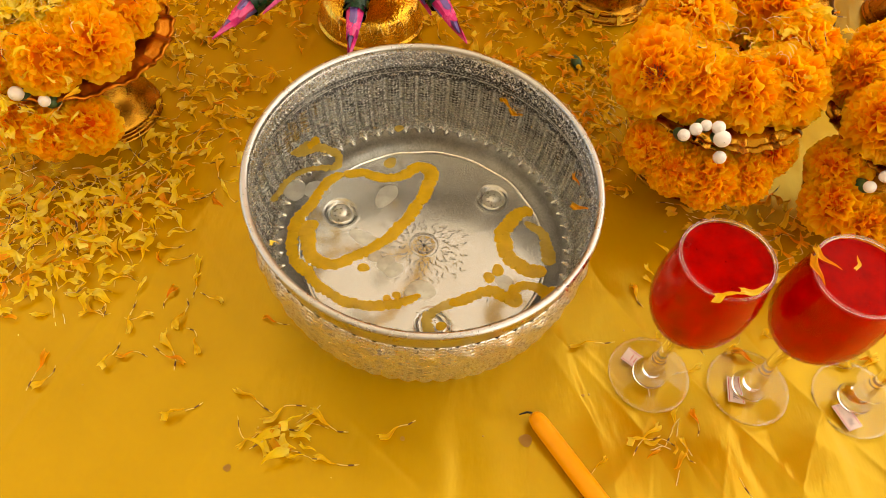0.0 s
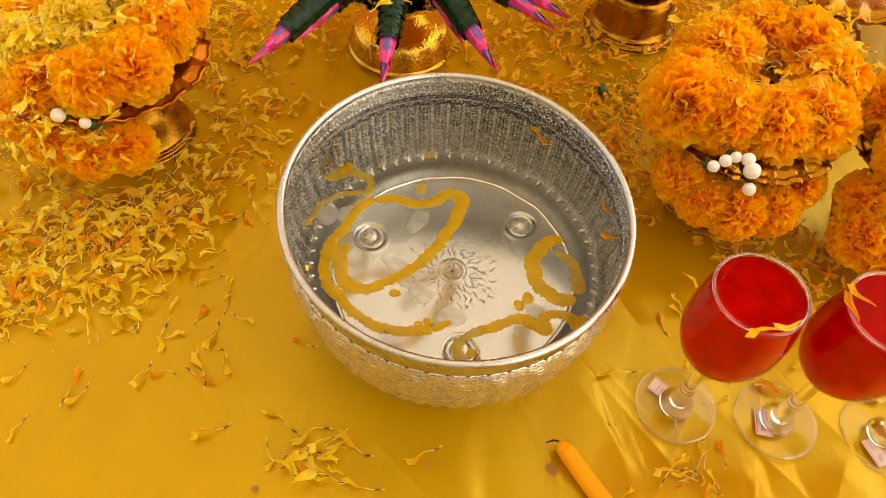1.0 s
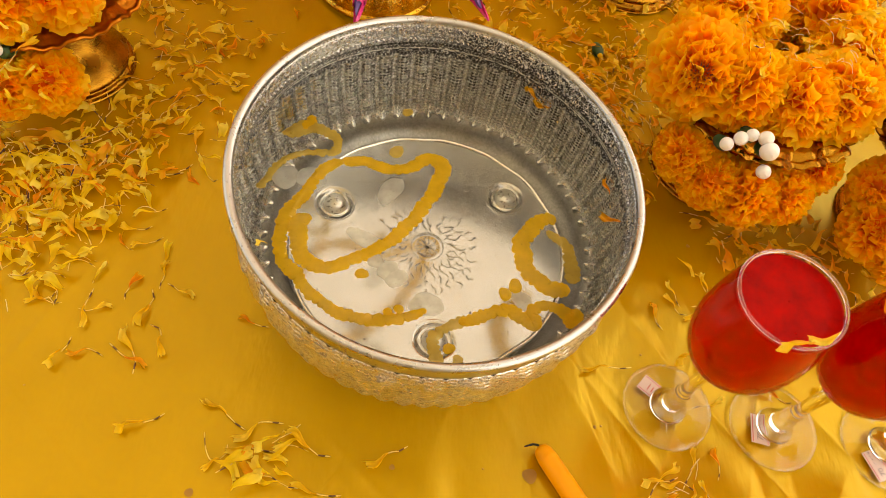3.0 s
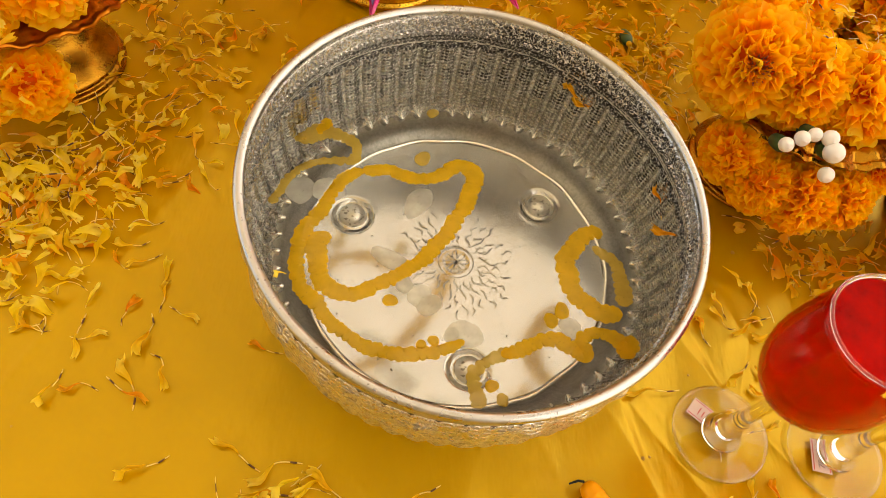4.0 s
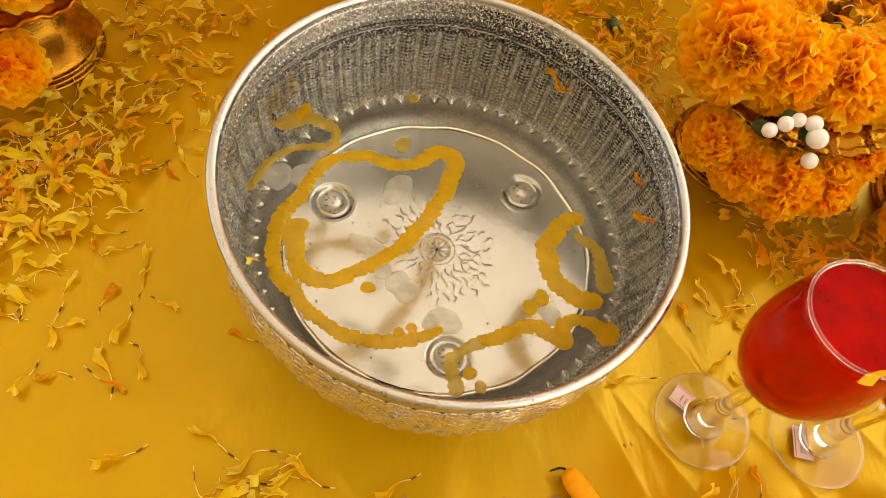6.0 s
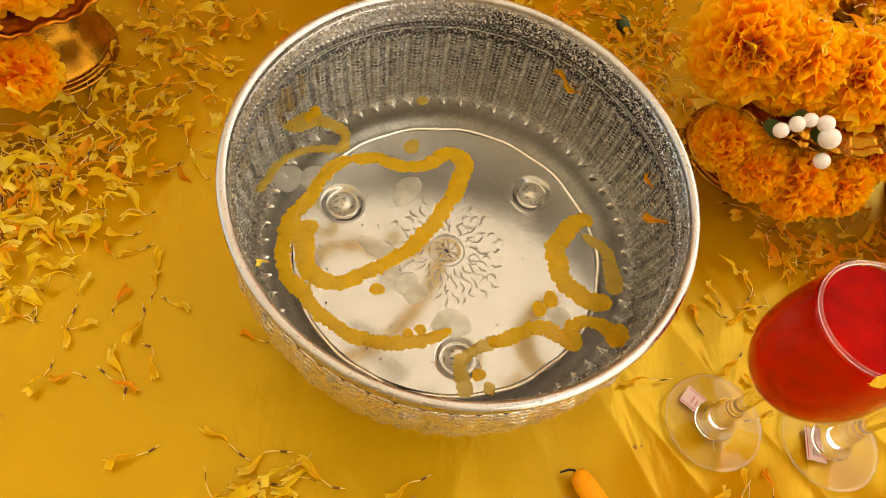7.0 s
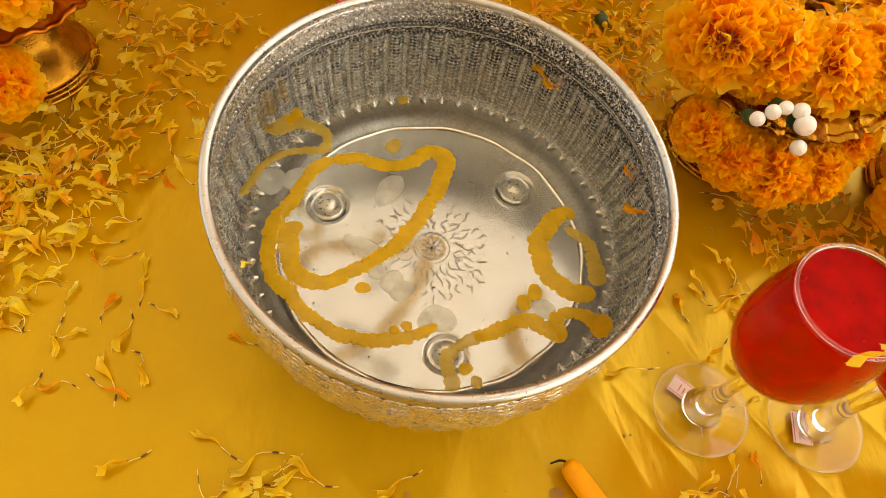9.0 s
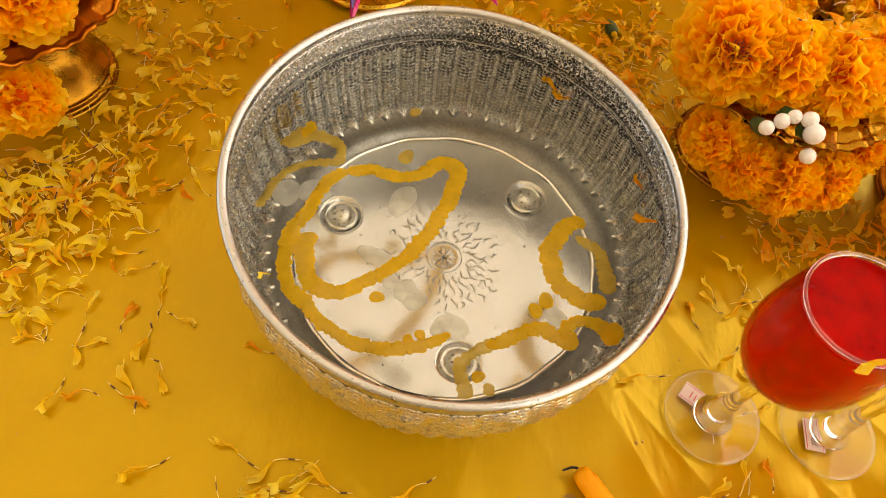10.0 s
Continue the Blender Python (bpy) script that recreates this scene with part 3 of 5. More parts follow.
def fluted(a, i, r, z):
    """Lobes between threads of beads, punched crescents on the lobes, teeth below, ropes and rosettes above."""
    u, v = a * 0.115, DOWN[i]
    du = np.abs((u / STEP + 0.5) % 1 - 0.5) * STEP
    w = STEP / 2 - du
    body = within(v, 0.0275, 0.083, 0.003)
    k = np.clip((z - 0.060) / 0.026, 0, 1) * np.clip((0.121 - z) / 0.006, 0, 1)
    h = 0.0030 * k * np.abs(np.sin(a * RIBS / 2)) ** 0.8
    cx, cy = w % 0.0027 - 0.00135, v % 0.0027 - 0.00135
    moon = soft(np.hypot(cx, cy), 0.0012, 0.0003) * (1 - soft(np.hypot(cx + 0.0004, cy + 0.00045), 0.00058, 0.0003))
    h = h - 0.0003 * moon * soft(w, 0.0043, 0.0004) * body
    h = h + body * (0.0006 * soft(du, 0.0007, 0.0003) * (0.5 + 0.5 * math.sin(2 * math.pi * v / 0.0027)) - 0.0004 * soft(np.abs(du - 0.0016), 0.0007, 0.0004))
    h = h - 0.0008 * soft(du + abs(v - 0.0245), 0.0026, 0.0006)
    dot = u % (STEP / 5) - STEP / 10
    for row in (0.0180, 0.0208, 0.0276):
        h = h - 0.0005 * soft(np.hypot(dot, v - row), 0.0008, 0.0004)
    h = h + within(v, 0.0125, 0.0170, 0.0008) * (0.0004 + 0.0007 * np.sin(2 * np.pi * (u + 0.9 * v) / 0.0036))
    ring_d = np.hypot(u % 0.0080 - 0.0040, v - 0.0078)
    h = h + 0.0003 * np.cos(2 * np.pi * ring_d / 0.0024) * soft(ring_d, 0.0042, 0.0006)
    h = h + 0.0005 * within(v, 0.0030, 0.0042, 0.0004) + 0.0005 * within(v, 0.0218, 0.0230, 0.0004)
    tooth = np.clip(1 - max(0.0, z - 0.0625) / 0.0065, 0, 1) * np.clip(1 - max(0.0, 0.0625 - z) / 0.0030, 0, 1) * np.clip(1.25 - np.abs(np.sin(a * RIBS / 2 + 0.6)) * (1.3 + 2.2 * np.clip((z - 0.0625) / 0.0065, 0, 1)), 0, 1)
    h = h + 0.0034 * tooth + 0.0028 * np.sqrt(np.clip(1 - ((z - 0.0600) / 0.0030) ** 2 - ((((a * RIBS / 2 + 0.6) / math.pi + 0.5) % 1 - 0.5) * STEP / 0.0030) ** 2, 0, 1))
    return r - h + 0.0002 * np.cos(2 * a), np.full_like(a, z)


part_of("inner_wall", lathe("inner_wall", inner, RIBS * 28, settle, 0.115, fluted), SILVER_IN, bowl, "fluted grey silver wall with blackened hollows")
outer = smoothed([(0.1170, 0.1400), (0.1165, 0.134), (0.1165, 0.122), (0.1190, 0.117), (0.1212, 0.106), (0.1215, 0.090), (0.1200, 0.070), (0.1162, 0.045), (0.1095, 0.024), (0.1000, 0.008), (0.0930, 0.0005), (0.02, 0.0005)], 5)


def embossed(a, i, r, z):
    k = np.clip((0.117 - z) / 0.004, 0, 1) * np.clip((z - 0.004) / 0.01, 0, 1)
    row = np.sin(z * 190)
    leaf = np.maximum(0, np.sin(a * 29)) * max(0, row) + 0.7 * np.maximum(0, -np.sin(a * 29)) * max(0, -row)
    pleat = (0.9 * np.abs(np.sin(a * 29)) + 0.16 * np.abs(math.sin(z * 1500)) * np.abs(np.sin(a * 29))) * np.clip((0.060 - z) / 0.006, 0, 1)
    return r + k * 0.0018 * np.maximum(leaf * (z > 0.054), pleat), np.full_like(a, z)


part_of("outer_wall", lathe("outer_wall", outer, 720, settle, 0.12, embossed), SILVER_OUT, bowl, "embossed silver outside mirroring the yellow cloth")
lip = [(0.1174 + 0.0026 * math.cos(b), 0.1437 + 0.0026 * math.sin(b)) for b in np.linspace(-0.75 * math.pi, 1.25 * math.pi, 17)]
part_of("rim", lathe("rim", lip, 180, settle), RIM, bowl, "rolled plain silver rim, scratched")
band = smoothed([(0.1168, 0.1405), (0.1172, 0.131), (0.1176, 0.1215), (0.1172, 0.1200)], 4)
part_of("band", lathe("band", band, 180, settle), RIM, bowl, "smooth silver band under the rim")
ring = [(0.0982, 0.0430), (0.0975, 0.0464), (0.0963, 0.0472), (0.0952, 0.0466), (0.0945, 0.0454), (0.0940, 0.0435)]
part_of("floor_ring", lathe("floor_ring", smoothed(ring, 4), 160, settle, 0.1, lambda a, i, r, z: (r + 0.0008 * np.sin(7 * a + 1) * np.sin(3 * a) + 0.0004 * np.sin(17 * a), z + 0.0003 * np.sin(11 * a))), LIT_RING, bowl, "raised ring round the floor, its sky light put into the colour")
BOSSES = [(0.073, radians(163)), (0.074, radians(45.5)), (0.073, radians(-79))]
rr, aa = np.meshgrid(np.linspace(0.0005, 0.0947, 70), np.linspace(0, 2 * np.pi, 240, endpoint=False), indexing="ij")
fx, fy = rr * np.cos(aa), rr * np.sin(aa)
fz = FLOOR_Z - 0.0010 + 0.55 * rr**2 + 0.0003 * np.sin(31 * fx + 5) * np.sin(27 * fy)
for br, ba in BOSSES:
    d = np.hypot(fx - br * math.cos(ba), fy - br * math.sin(ba))
    fz -= 0.0030 * np.exp(-((d - 0.0098) / 0.0026) ** 2)
    fz += 0.0007 * np.exp(-((d - 0.0136) / 0.0010) ** 2)
fz += 0.0004 * np.exp(-((rr - 0.0095) / 0.0012) ** 2)
part_of("floor", grid_mesh("floor", settle(np.stack([fx, fy, fz], -1)), True), BASIN, bowl, "polished silver floor with an embossed sunburst")
for br, ba in BOSSES:
    dome = smoothed([(0.0085, 0.0405), (0.0075, 0.0440), (0.0055, 0.0462), (0.003, 0.0472), (0.0004, 0.0474)], 3)
    me = lathe("boss", dome, 32)
    b = part_of("boss", me, BOSS, bowl, "small raised silver knob, spotted")
    b.matrix_basis = pose(0.001 + br * math.cos(ba), 0.014 + br * math.sin(ba), 0.0018)
# the chased sunburst and the flower in its ring
SUN_AT = np.array([0.001, 0.014, FLOOR_Z - 0.0009])
a = np.linspace(0, 2 * np.pi, 49)
part_of("chased_ring", tube("chased_ring", np.stack([0.0112 * np.cos(a), 0.0112 * np.sin(a), 0 * a], -1) + SUN_AT, 0.00042, 6, False), SUNBURST, bowl)
for k in range(8):
    b, s = k * math.pi / 4 + 0.2, np.linspace(0, np.pi, 12)
    path = np.stack([0.0085 * np.sin(s) * np.cos(b + 0.35 * np.cos(s)), 0.0085 * np.sin(s) * np.sin(b + 0.35 * np.cos(s)), 0 * s], -1)
    part_of("chased_petal", tube("chased_petal", path + SUN_AT, 0.00036, 6), SUNBURST, bowl)
for k in range(34):
    b, r0 = 2 * math.pi * k / 34, 0.0140 + 0.0025 * (k % 2)
    while r0 < 0.036:
        ln = rng.uniform(0.005, 0.009) * (1.5 if r0 < 0.018 and k % 2 else 1.0)
        s = np.linspace(0, 1, 12)
        sway, ph, off = rng.uniform(0.0006, 0.0014), rng.uniform(0, 6.3), rng.normal(0, 0.03)
        r, across = r0 + ln * s, sway * np.sin(5.5 * s + ph) + rng.normal(0, 0.0012) * s
        path = np.stack([r * math.cos(b + off) - across * math.sin(b + off), r * math.sin(b + off) + across * math.cos(b + off), 0.55 * r**2], -1) + SUN_AT
        if rng.random() < 0.95 - 12 * (r0 - 0.0135):
            part_of("chased_line", tube("chased_line", path, 0.00012 + 0.00055 * np.sin(np.pi * s) ** 0.7, 8), SUNBURST, bowl)
        r0 += ln + 0.0016
verts, faces = [], []
for k in range(340):
    b, r0, w = rng.uniform(0, 2 * math.pi), 0.092 * math.sqrt(rng.random()), rng.uniform(0.00016, 0.00036) * rng.choice((1.0, 1.0, 1.0, 1.7))
    x, y, tw = SUN_AT[0] + r0 * math.cos(b), SUN_AT[1] + r0 * math.sin(b), rng.uniform(0, 6)
    n = len(verts)
    verts += [(x + w * rng.uniform(0.6, 1.6) * math.cos(tw + q * 1.257), y + w * rng.uniform(0.6, 1.2) * math.sin(tw + q * 1.257), FLOOR_Z - 0.0003 + 0.55 * r0**2) for q in range(5)]
    faces.append(tuple(range(n, n + 5)))
me = bpy.data.meshes.new("dark_specks")
me.from_pydata(verts, [], faces)
tagged(part_of("dark_specks", me, GRIME), "dark specks of burnt wick sunk on the bowl's floor", "specks", kind="stuff")

water = part_of("water", lathe("water", [(0.1170, WATER_Z), (0.08, WATER_Z), (0.04, WATER_Z), (0.0005, WATER_Z)], 96), WATER)
for v in water.data.vertices:
    v.co.x, v.co.y = v.co.x + 0.0005, v.co.y + 0.007
tagged(water, "clear still water in the silver bowl", "water")


def ribbon(name, runs, material, label, lift):
    """Wax run out on the water: flat strips with scalloped edges. runs: lists of (x, y, width) in millimetres."""
    top = thing(name, label, "wax", None, "wax on the water")
    for k, run in enumerate(runs):
        verts, faces = [], []
        p = smoothed(run, 12) / 1000
        d = np.gradient(p[:, :2], axis=0)
        d /= np.linalg.norm(d, axis=1)[:, None]
        nrm = np.stack([-d[:, 1], d[:, 0]], -1)
        s = np.concatenate([[0], np.cumsum(np.linalg.norm(np.diff(p[:, :2], axis=0), axis=1))])
        # even steps along the run, with round ends
        m = max(30, int(s[-1] / 0.0004))
        t = np.linspace(0, s[-1], m)
        c, nn, w = [np.stack([np.interp(t, s, q[:, j]) for j in range(q.shape[1])], -1) for q in (p[:, :2], nrm, p[:, 2:])]
        w = 0.415 * w[:, 0]
        e = np.sqrt(np.clip(1 - np.clip(1 - t / w, 0, 1) ** 2, 0.02, 1)) * np.sqrt(np.clip(1 - np.clip(1 - (s[-1] - t) / w, 0, 1) ** 2, 0.02, 1))
        edges = {}
        for side in (1, -1):
            # rounded scallops where drops ran together
            out, at = np.zeros(m), 0.0
            while at < s[-1]:
                rad = rng.uniform(0.0013, 0.0025)
                out = np.maximum(out, np.sqrt(np.clip(rad**2 - (t - at) ** 2, 0, None)) * rng.uniform(0.75, 1.0))
                at += rad * rng.uniform(1.55, 2.0)
            edges[side] = 1.05 * out - 0.0014 + 0.0005 * np.sin(t / 0.0034 + 2 * side + k)
        for side in (1, 0.80, 0, -0.80, -1):
            q = c + nn * (side * (w + (edges[side] if abs(side) == 1 else 0)) * e)[:, None]
            z = lift + k * 0.00006 + (0.0, 0.00035, 0.0005)[0 if abs(side) == 1 else 1 if side else 2]
            verts += [(x, y, WATER_Z + z) for x, y in q]
        for r in range(4):
            for i in range(m - 1):
                a = r * m + i
                faces.append((a, a + m, a + m + 1, a + 1))
        me = bpy.data.meshes.new("run")
        me.from_pydata(verts, [], faces)
        part_of("run", me, material[k % len(material)], top)
    return top


def blob(name, x, y, rx, ry, turn, material, label, lift=0.0003, seed=0):
    """A round wax drop or film on the water; millimetres and degrees."""
    a = np.linspace(0, 2 * np.pi, 72, endpoint=False)
    wavy = 1 + 0.09 * np.sin(2 * a + seed) + 0.05 * np.sin(3 * a + 2 * seed) + 0.02 * np.sin(7 * a + seed) + 0.012 * np.sin(17 * a)
    rows = []
    for k, h in ((1.0, 0.0), (0.93, 0.0003), (0.6, 0.0004), (0.02, 0.0004)):
        rows.append(np.stack([rx / 1000 * k * wavy * np.cos(a), ry / 1000 * k * wavy * np.sin(a), np.full(72, h)], -1))
    ob = part_of(name, grid_mesh(name, np.array(rows), True), material)
    ob.matrix_basis = pose(x / 1000, y / 1000, WATER_Z + lift, 0, 0, turn)
    return tagged(ob, label, "wax", "wax on the water")


ribbon("wax_trail", [
    [(-110.0, 1.6, 6.7), (-103.8, 19.9, 5.7), (-96.5, 31.8, 5.8), (-81.2, 38.3, 6.5), (-70.1, 41.5, 7.3), (-71.1, 52.2, 8.4), (-81.3, 58.0, 9.4), (-93.2, 57.7, 15.1), (-104.2, 48.2, 9.8)],
    [(-94.3, 55.9, 12.0), (-91.5, 63.0, 9.5), (-91.5, 69.5, 5.0)],
    [(-99.9, 52.4, 7.3), (-107.0, 49.5, 4.0)],
], (THIN_WAX, WAX, THIN_WAX), "yellow candle wax curled on the water by the bowl wall", 0.00030)
ribbon("wax_trail", [
    [(-74.8, -11.5, 10.5), (-80.0, -19.8, 13.8), (-75.3, -36.8, 12.4), (-66.1, -46.1, 11.7), (-54.3, -45.1, 10.3), (-37.9, -33.7, 9.7), (-24.1, -20.7, 9.9), (-13.2, -3.9, 10.3), (-6.5, 10.9, 10.5), (0.2, 30.3, 12.1), (0.7, 46.5, 13.9), (-8.1, 49.9, 11.7), (-17.7, 41.5, 10.3), (-30.5, 34.7, 9.4), (-47.6, 37.5, 10.0), (-64.0, 35.0, 9.0)],
    [(-64.0, 35.0, 9.0), (-75.3, 23.6, 9.0), (-80.3, 6.6, 9.4), (-85.8, -6.0, 10.4), (-89.6, -17.9, 10.8), (-88.2, -32.0, 8.8), (-84.0, -45.1, 9.8), (-73.3, -55.0, 9.8), (-62.7, -64.6, 8.6), (-50.0, -72.0, 9.0), (-35.0, -75.9, 9.1), (-15.2, -73.4, 9.2), (-4.0, -68.5, 7.6), (4.9, -63.3, 4.8)],
], (WAX,), "long looped trail of yellow wax floating on the water", 0.00050)
ribbon("wax_trail", [
    [(78.5, 20.1, 10.5), (66.5, 11.5, 12.0), (58.1, -4.2, 13.3), (59.7, -16.8, 13.7), (64.5, -26.7, 13.6), (75.5, -33.6, 13.5), (89.7, -33.7, 11.3)],
    [(90.6, -28.7, 11.1), (90.0, -13.4, 10.7), (86.2, -1.8, 8.8), (78.7, 4.4, 6.8), (73.4, 7.3, 4.8)],
], (WAX, THIN_WAX), "triangular loop of yellow wax floating on the water", 0.00070)
ribbon("wax_trail", [
    [(16.9, -97.2, 11.3), (11.4, -86.9, 8.1), (12.0, -79.3, 8.1), (19.6, -70.5, 7.1), (30.0, -65.5, 8.0)],
    [(24.0, -68.2, 7.6), (34.1, -63.5, 8.4), (50.5, -54.5, 9.9), (59.6, -57.9, 11.0), (67.8, -60.5, 11.0), (67.3, -52.8, 9.3), (75.1, -46.9, 8.2), (84.4, -48.1, 9.5), (91.3, -53.6, 12.5), (94.8, -45.8, 11.6)],
    [(87.4, -50.2, 11.4), (94.1, -58.9, 10.0)],
], (THIN_WAX, WAX, WAX), "ragged yellow wax trail floating near the bowl rim", 0.00090)
ribbon("wax_trail", [
    [(24.4, -88.8, 6.3), (28.4, -95.0, 6.9)],
], (THIN_WAX,), "short double drop of yellow wax on the water", 0.00110)
for k, (x, y, a, b) in enumerate([
    (20.5, -85.6, 3.4, 3.5),
    (-17.1, -69.0, 2.5, 2.8),
    (-11.0, -66.1, 2.9, 3.1),
    (49.8, -44.3, 4.0, 4.4),
    (55.6, -37.6, 4.4, 4.8),
    (-30.5, 49.7, 4.8, 5.2),
    (-28.5, 86.7, 3.6, 3.8),
    (-36.1, -47.1, 3.8, 3.7),
]):
    blob("wax_drop", x, y, a, b, -15, THIN_WAX if y > 0 else WAX, "small round drop of yellow wax on the water", 0.0016, k)
for k, (x, y, a, b) in enumerate([
    (-29.3, 18.4, 6.9, 11.8),
    (-80.7, 17.2, 8.8, 8.9),
    (-96.2, 14.2, 7.6, 10.0),
    (-39.6, -21.6, 11.3, 5.7),
    (-30.0, -35.9, 5.5, 4.7),
    (-21.2, -41.2, 6.7, 6.6),
    (-15.9, -45.4, 6.7, 6.6),
    (4.6, -59.5, 9.1, 8.4),
    (-1.2, -61.1, 4.3, 6.2),
    (60.6, -46.2, 6.3, 6.1),
    (117.2, 34.2, 3.7, 5.8),
]):
    blob("wax_film", x, y, a, b, -15, PALE_WAX, "pale clouded film of wax on the water", 0.0002 + 0.00003 * k, k)


# ---- wine glasses ----
def price_tag(half, x, y, turn, text):
    tag = thing("price_sticker", "small pinkish paper price sticker with red lines under a glass foot", "sticker", pose(x, y, float(ground(x, y)) + 0.0030, 0, 0, turn), "price stickers")
    part_of("paper", box_mesh("paper", -0.0065, 0.0065, -half, half, 0, 0.00015), PAPER, tag, smooth=False)
    for sx in (-0.0056, 0.0050):
        part_of("red_line", box_mesh("red_line", sx, sx + 0.0006, 0.0007 - half, half - 0.0007, 0.0002, 0.00024), RED_INK, tag, smooth=False)
    if text:
        cu = bpy.data.curves.new("price", "FONT")
        cu.body, cu.size, cu.extrude = text, 0.0060, 0.00003
        cu.align_x = cu.align_y = "CENTER"
        ob = new("price", cu)
        ob.data.materials.append(INK)
        ob.parent, ob.matrix_basis = tag, pose(0, -0.005, 0.00025, 0, 0, 90)
        for k in range(4):
            part_of("printed_mark", box_mesh("printed_mark", -0.0022, -0.0015 + 0.0008 * (k % 2), 0.0015 + 0.0024 * k, 0.0024 + 0.0024 * k, 0.0002, 0.00024), INK, tag, smooth=False)
    else:
        for k in range(3):
            part_of("printed_mark", box_mesh("printed_mark", -0.003, 0.001 + 0.0008 * k, -0.006 + 0.003 * k, -0.0052 + 0.003 * k, 0.0002, 0.00024), RED_INK, tag, smooth=False)


def clear_part(ob):
    ob.visible_shadow = False
    return ob


def wine_glass():
    g = thing("wine_glass", "stemmed wine glass filled to the brim with clear red drink", "glass", group="glasses of red drink")
    foot = smoothed([(0.0306, 0.0014), (0.0312, 0.0024), (0.0302, 0.0034), (0.022, 0.0052), (0.0135, 0.0072), (0.0100, 0.0098), (0.0060, 0.0155)], 6)
    part_of("foot", lathe("foot", foot, 72), CLEAR, g, "round clear glass foot")
    edge = [(0.0303 + 0.0010 * math.cos(b), 0.0024 + 0.0010 * math.sin(b)) for b in np.linspace(0, 2 * math.pi, 9)]
    clear_part(part_of("foot_edge", lathe("foot_edge", edge, 72), THICK, g, "rounded edge of the glass foot"))
    hub = smoothed([(0.0004, 0.0040), (0.0120, 0.0040), (0.0125, 0.0062), (0.0100, 0.0085), (0.0076, 0.0110), (0.0058, 0.0150), (0.0004, 0.0150)], 5)
    clear_part(part_of("hub", lathe("hub", hub, 40), THICK, g))
    stem = smoothed([(0.0056, 0.0155), (0.0072, 0.0185), (0.0054, 0.0220), (0.0066, 0.0255), (0.0050, 0.0290), (0.0058, 0.0325), (0.0044, 0.0370), (0.0042, 0.050), (0.0048, 0.075), (0.0074, 0.0870)], 5)
    clear_part(part_of("stem", lathe("stem", stem, 32), THICK, g, "thick clear glass stem"))
    wall = [(0.0074, 0.0870), (0.0150, 0.0905), (0.0230, 0.0990), (0.0287, 0.1105), (0.0314, 0.1230), (0.0318, 0.1365), (0.0303, 0.1540), (0.0271, 0.1722)]
    part_of("bowl", lathe("bowl", smoothed(wall, 6), 72), CLEAR, g, "rounded clear glass bowl")
    lip_ring = [(0.0269 + 0.0010 * math.cos(b), 0.1726 + 0.0009 * math.sin(b)) for b in np.linspace(0, 2 * math.pi, 9)]
    part_of("lip", lathe("lip", lip_ring, 72), THICK, g, "rounded glass lip")
    inside = [(0.0004, 0.0892)] + [(r - 0.0006, max(z, 0.0900)) for r, z in wall[1:6]] + [(0.0297, 0.1540), (0.0271, 0.1692)]
    liquid = np.vstack([smoothed(inside, 6), [(0.0262, 0.1687), (0.020, 0.1685), (0.0004, 0.1685)]])
    part_of("drink", lathe("drink", liquid, 64), DRINK, g, "clear bright red drink")
    return g


glass = wine_glass()
FEET = [(0.1857, -0.0588), (0.2627, -0.0606), (0.3445, -0.0615)]
# the glasses lean a little on the soft cloth
glass.matrix_basis = pose(*FEET[0], 0.0016, 2.4, -2.3, 0)
for fx0, fy0 in FEET[1:]:
    copy_thing(glass, pose(fx0, fy0, 0.0016, 2.4, -2.3, 0))
price_tag(0.0070, 0.1745, -0.0455, 55, "")
price_tag(0.0105, 0.2535, -0.0640, -5, "70")
price_tag(0.0105, 0.3370, -0.0760, 25, "70")


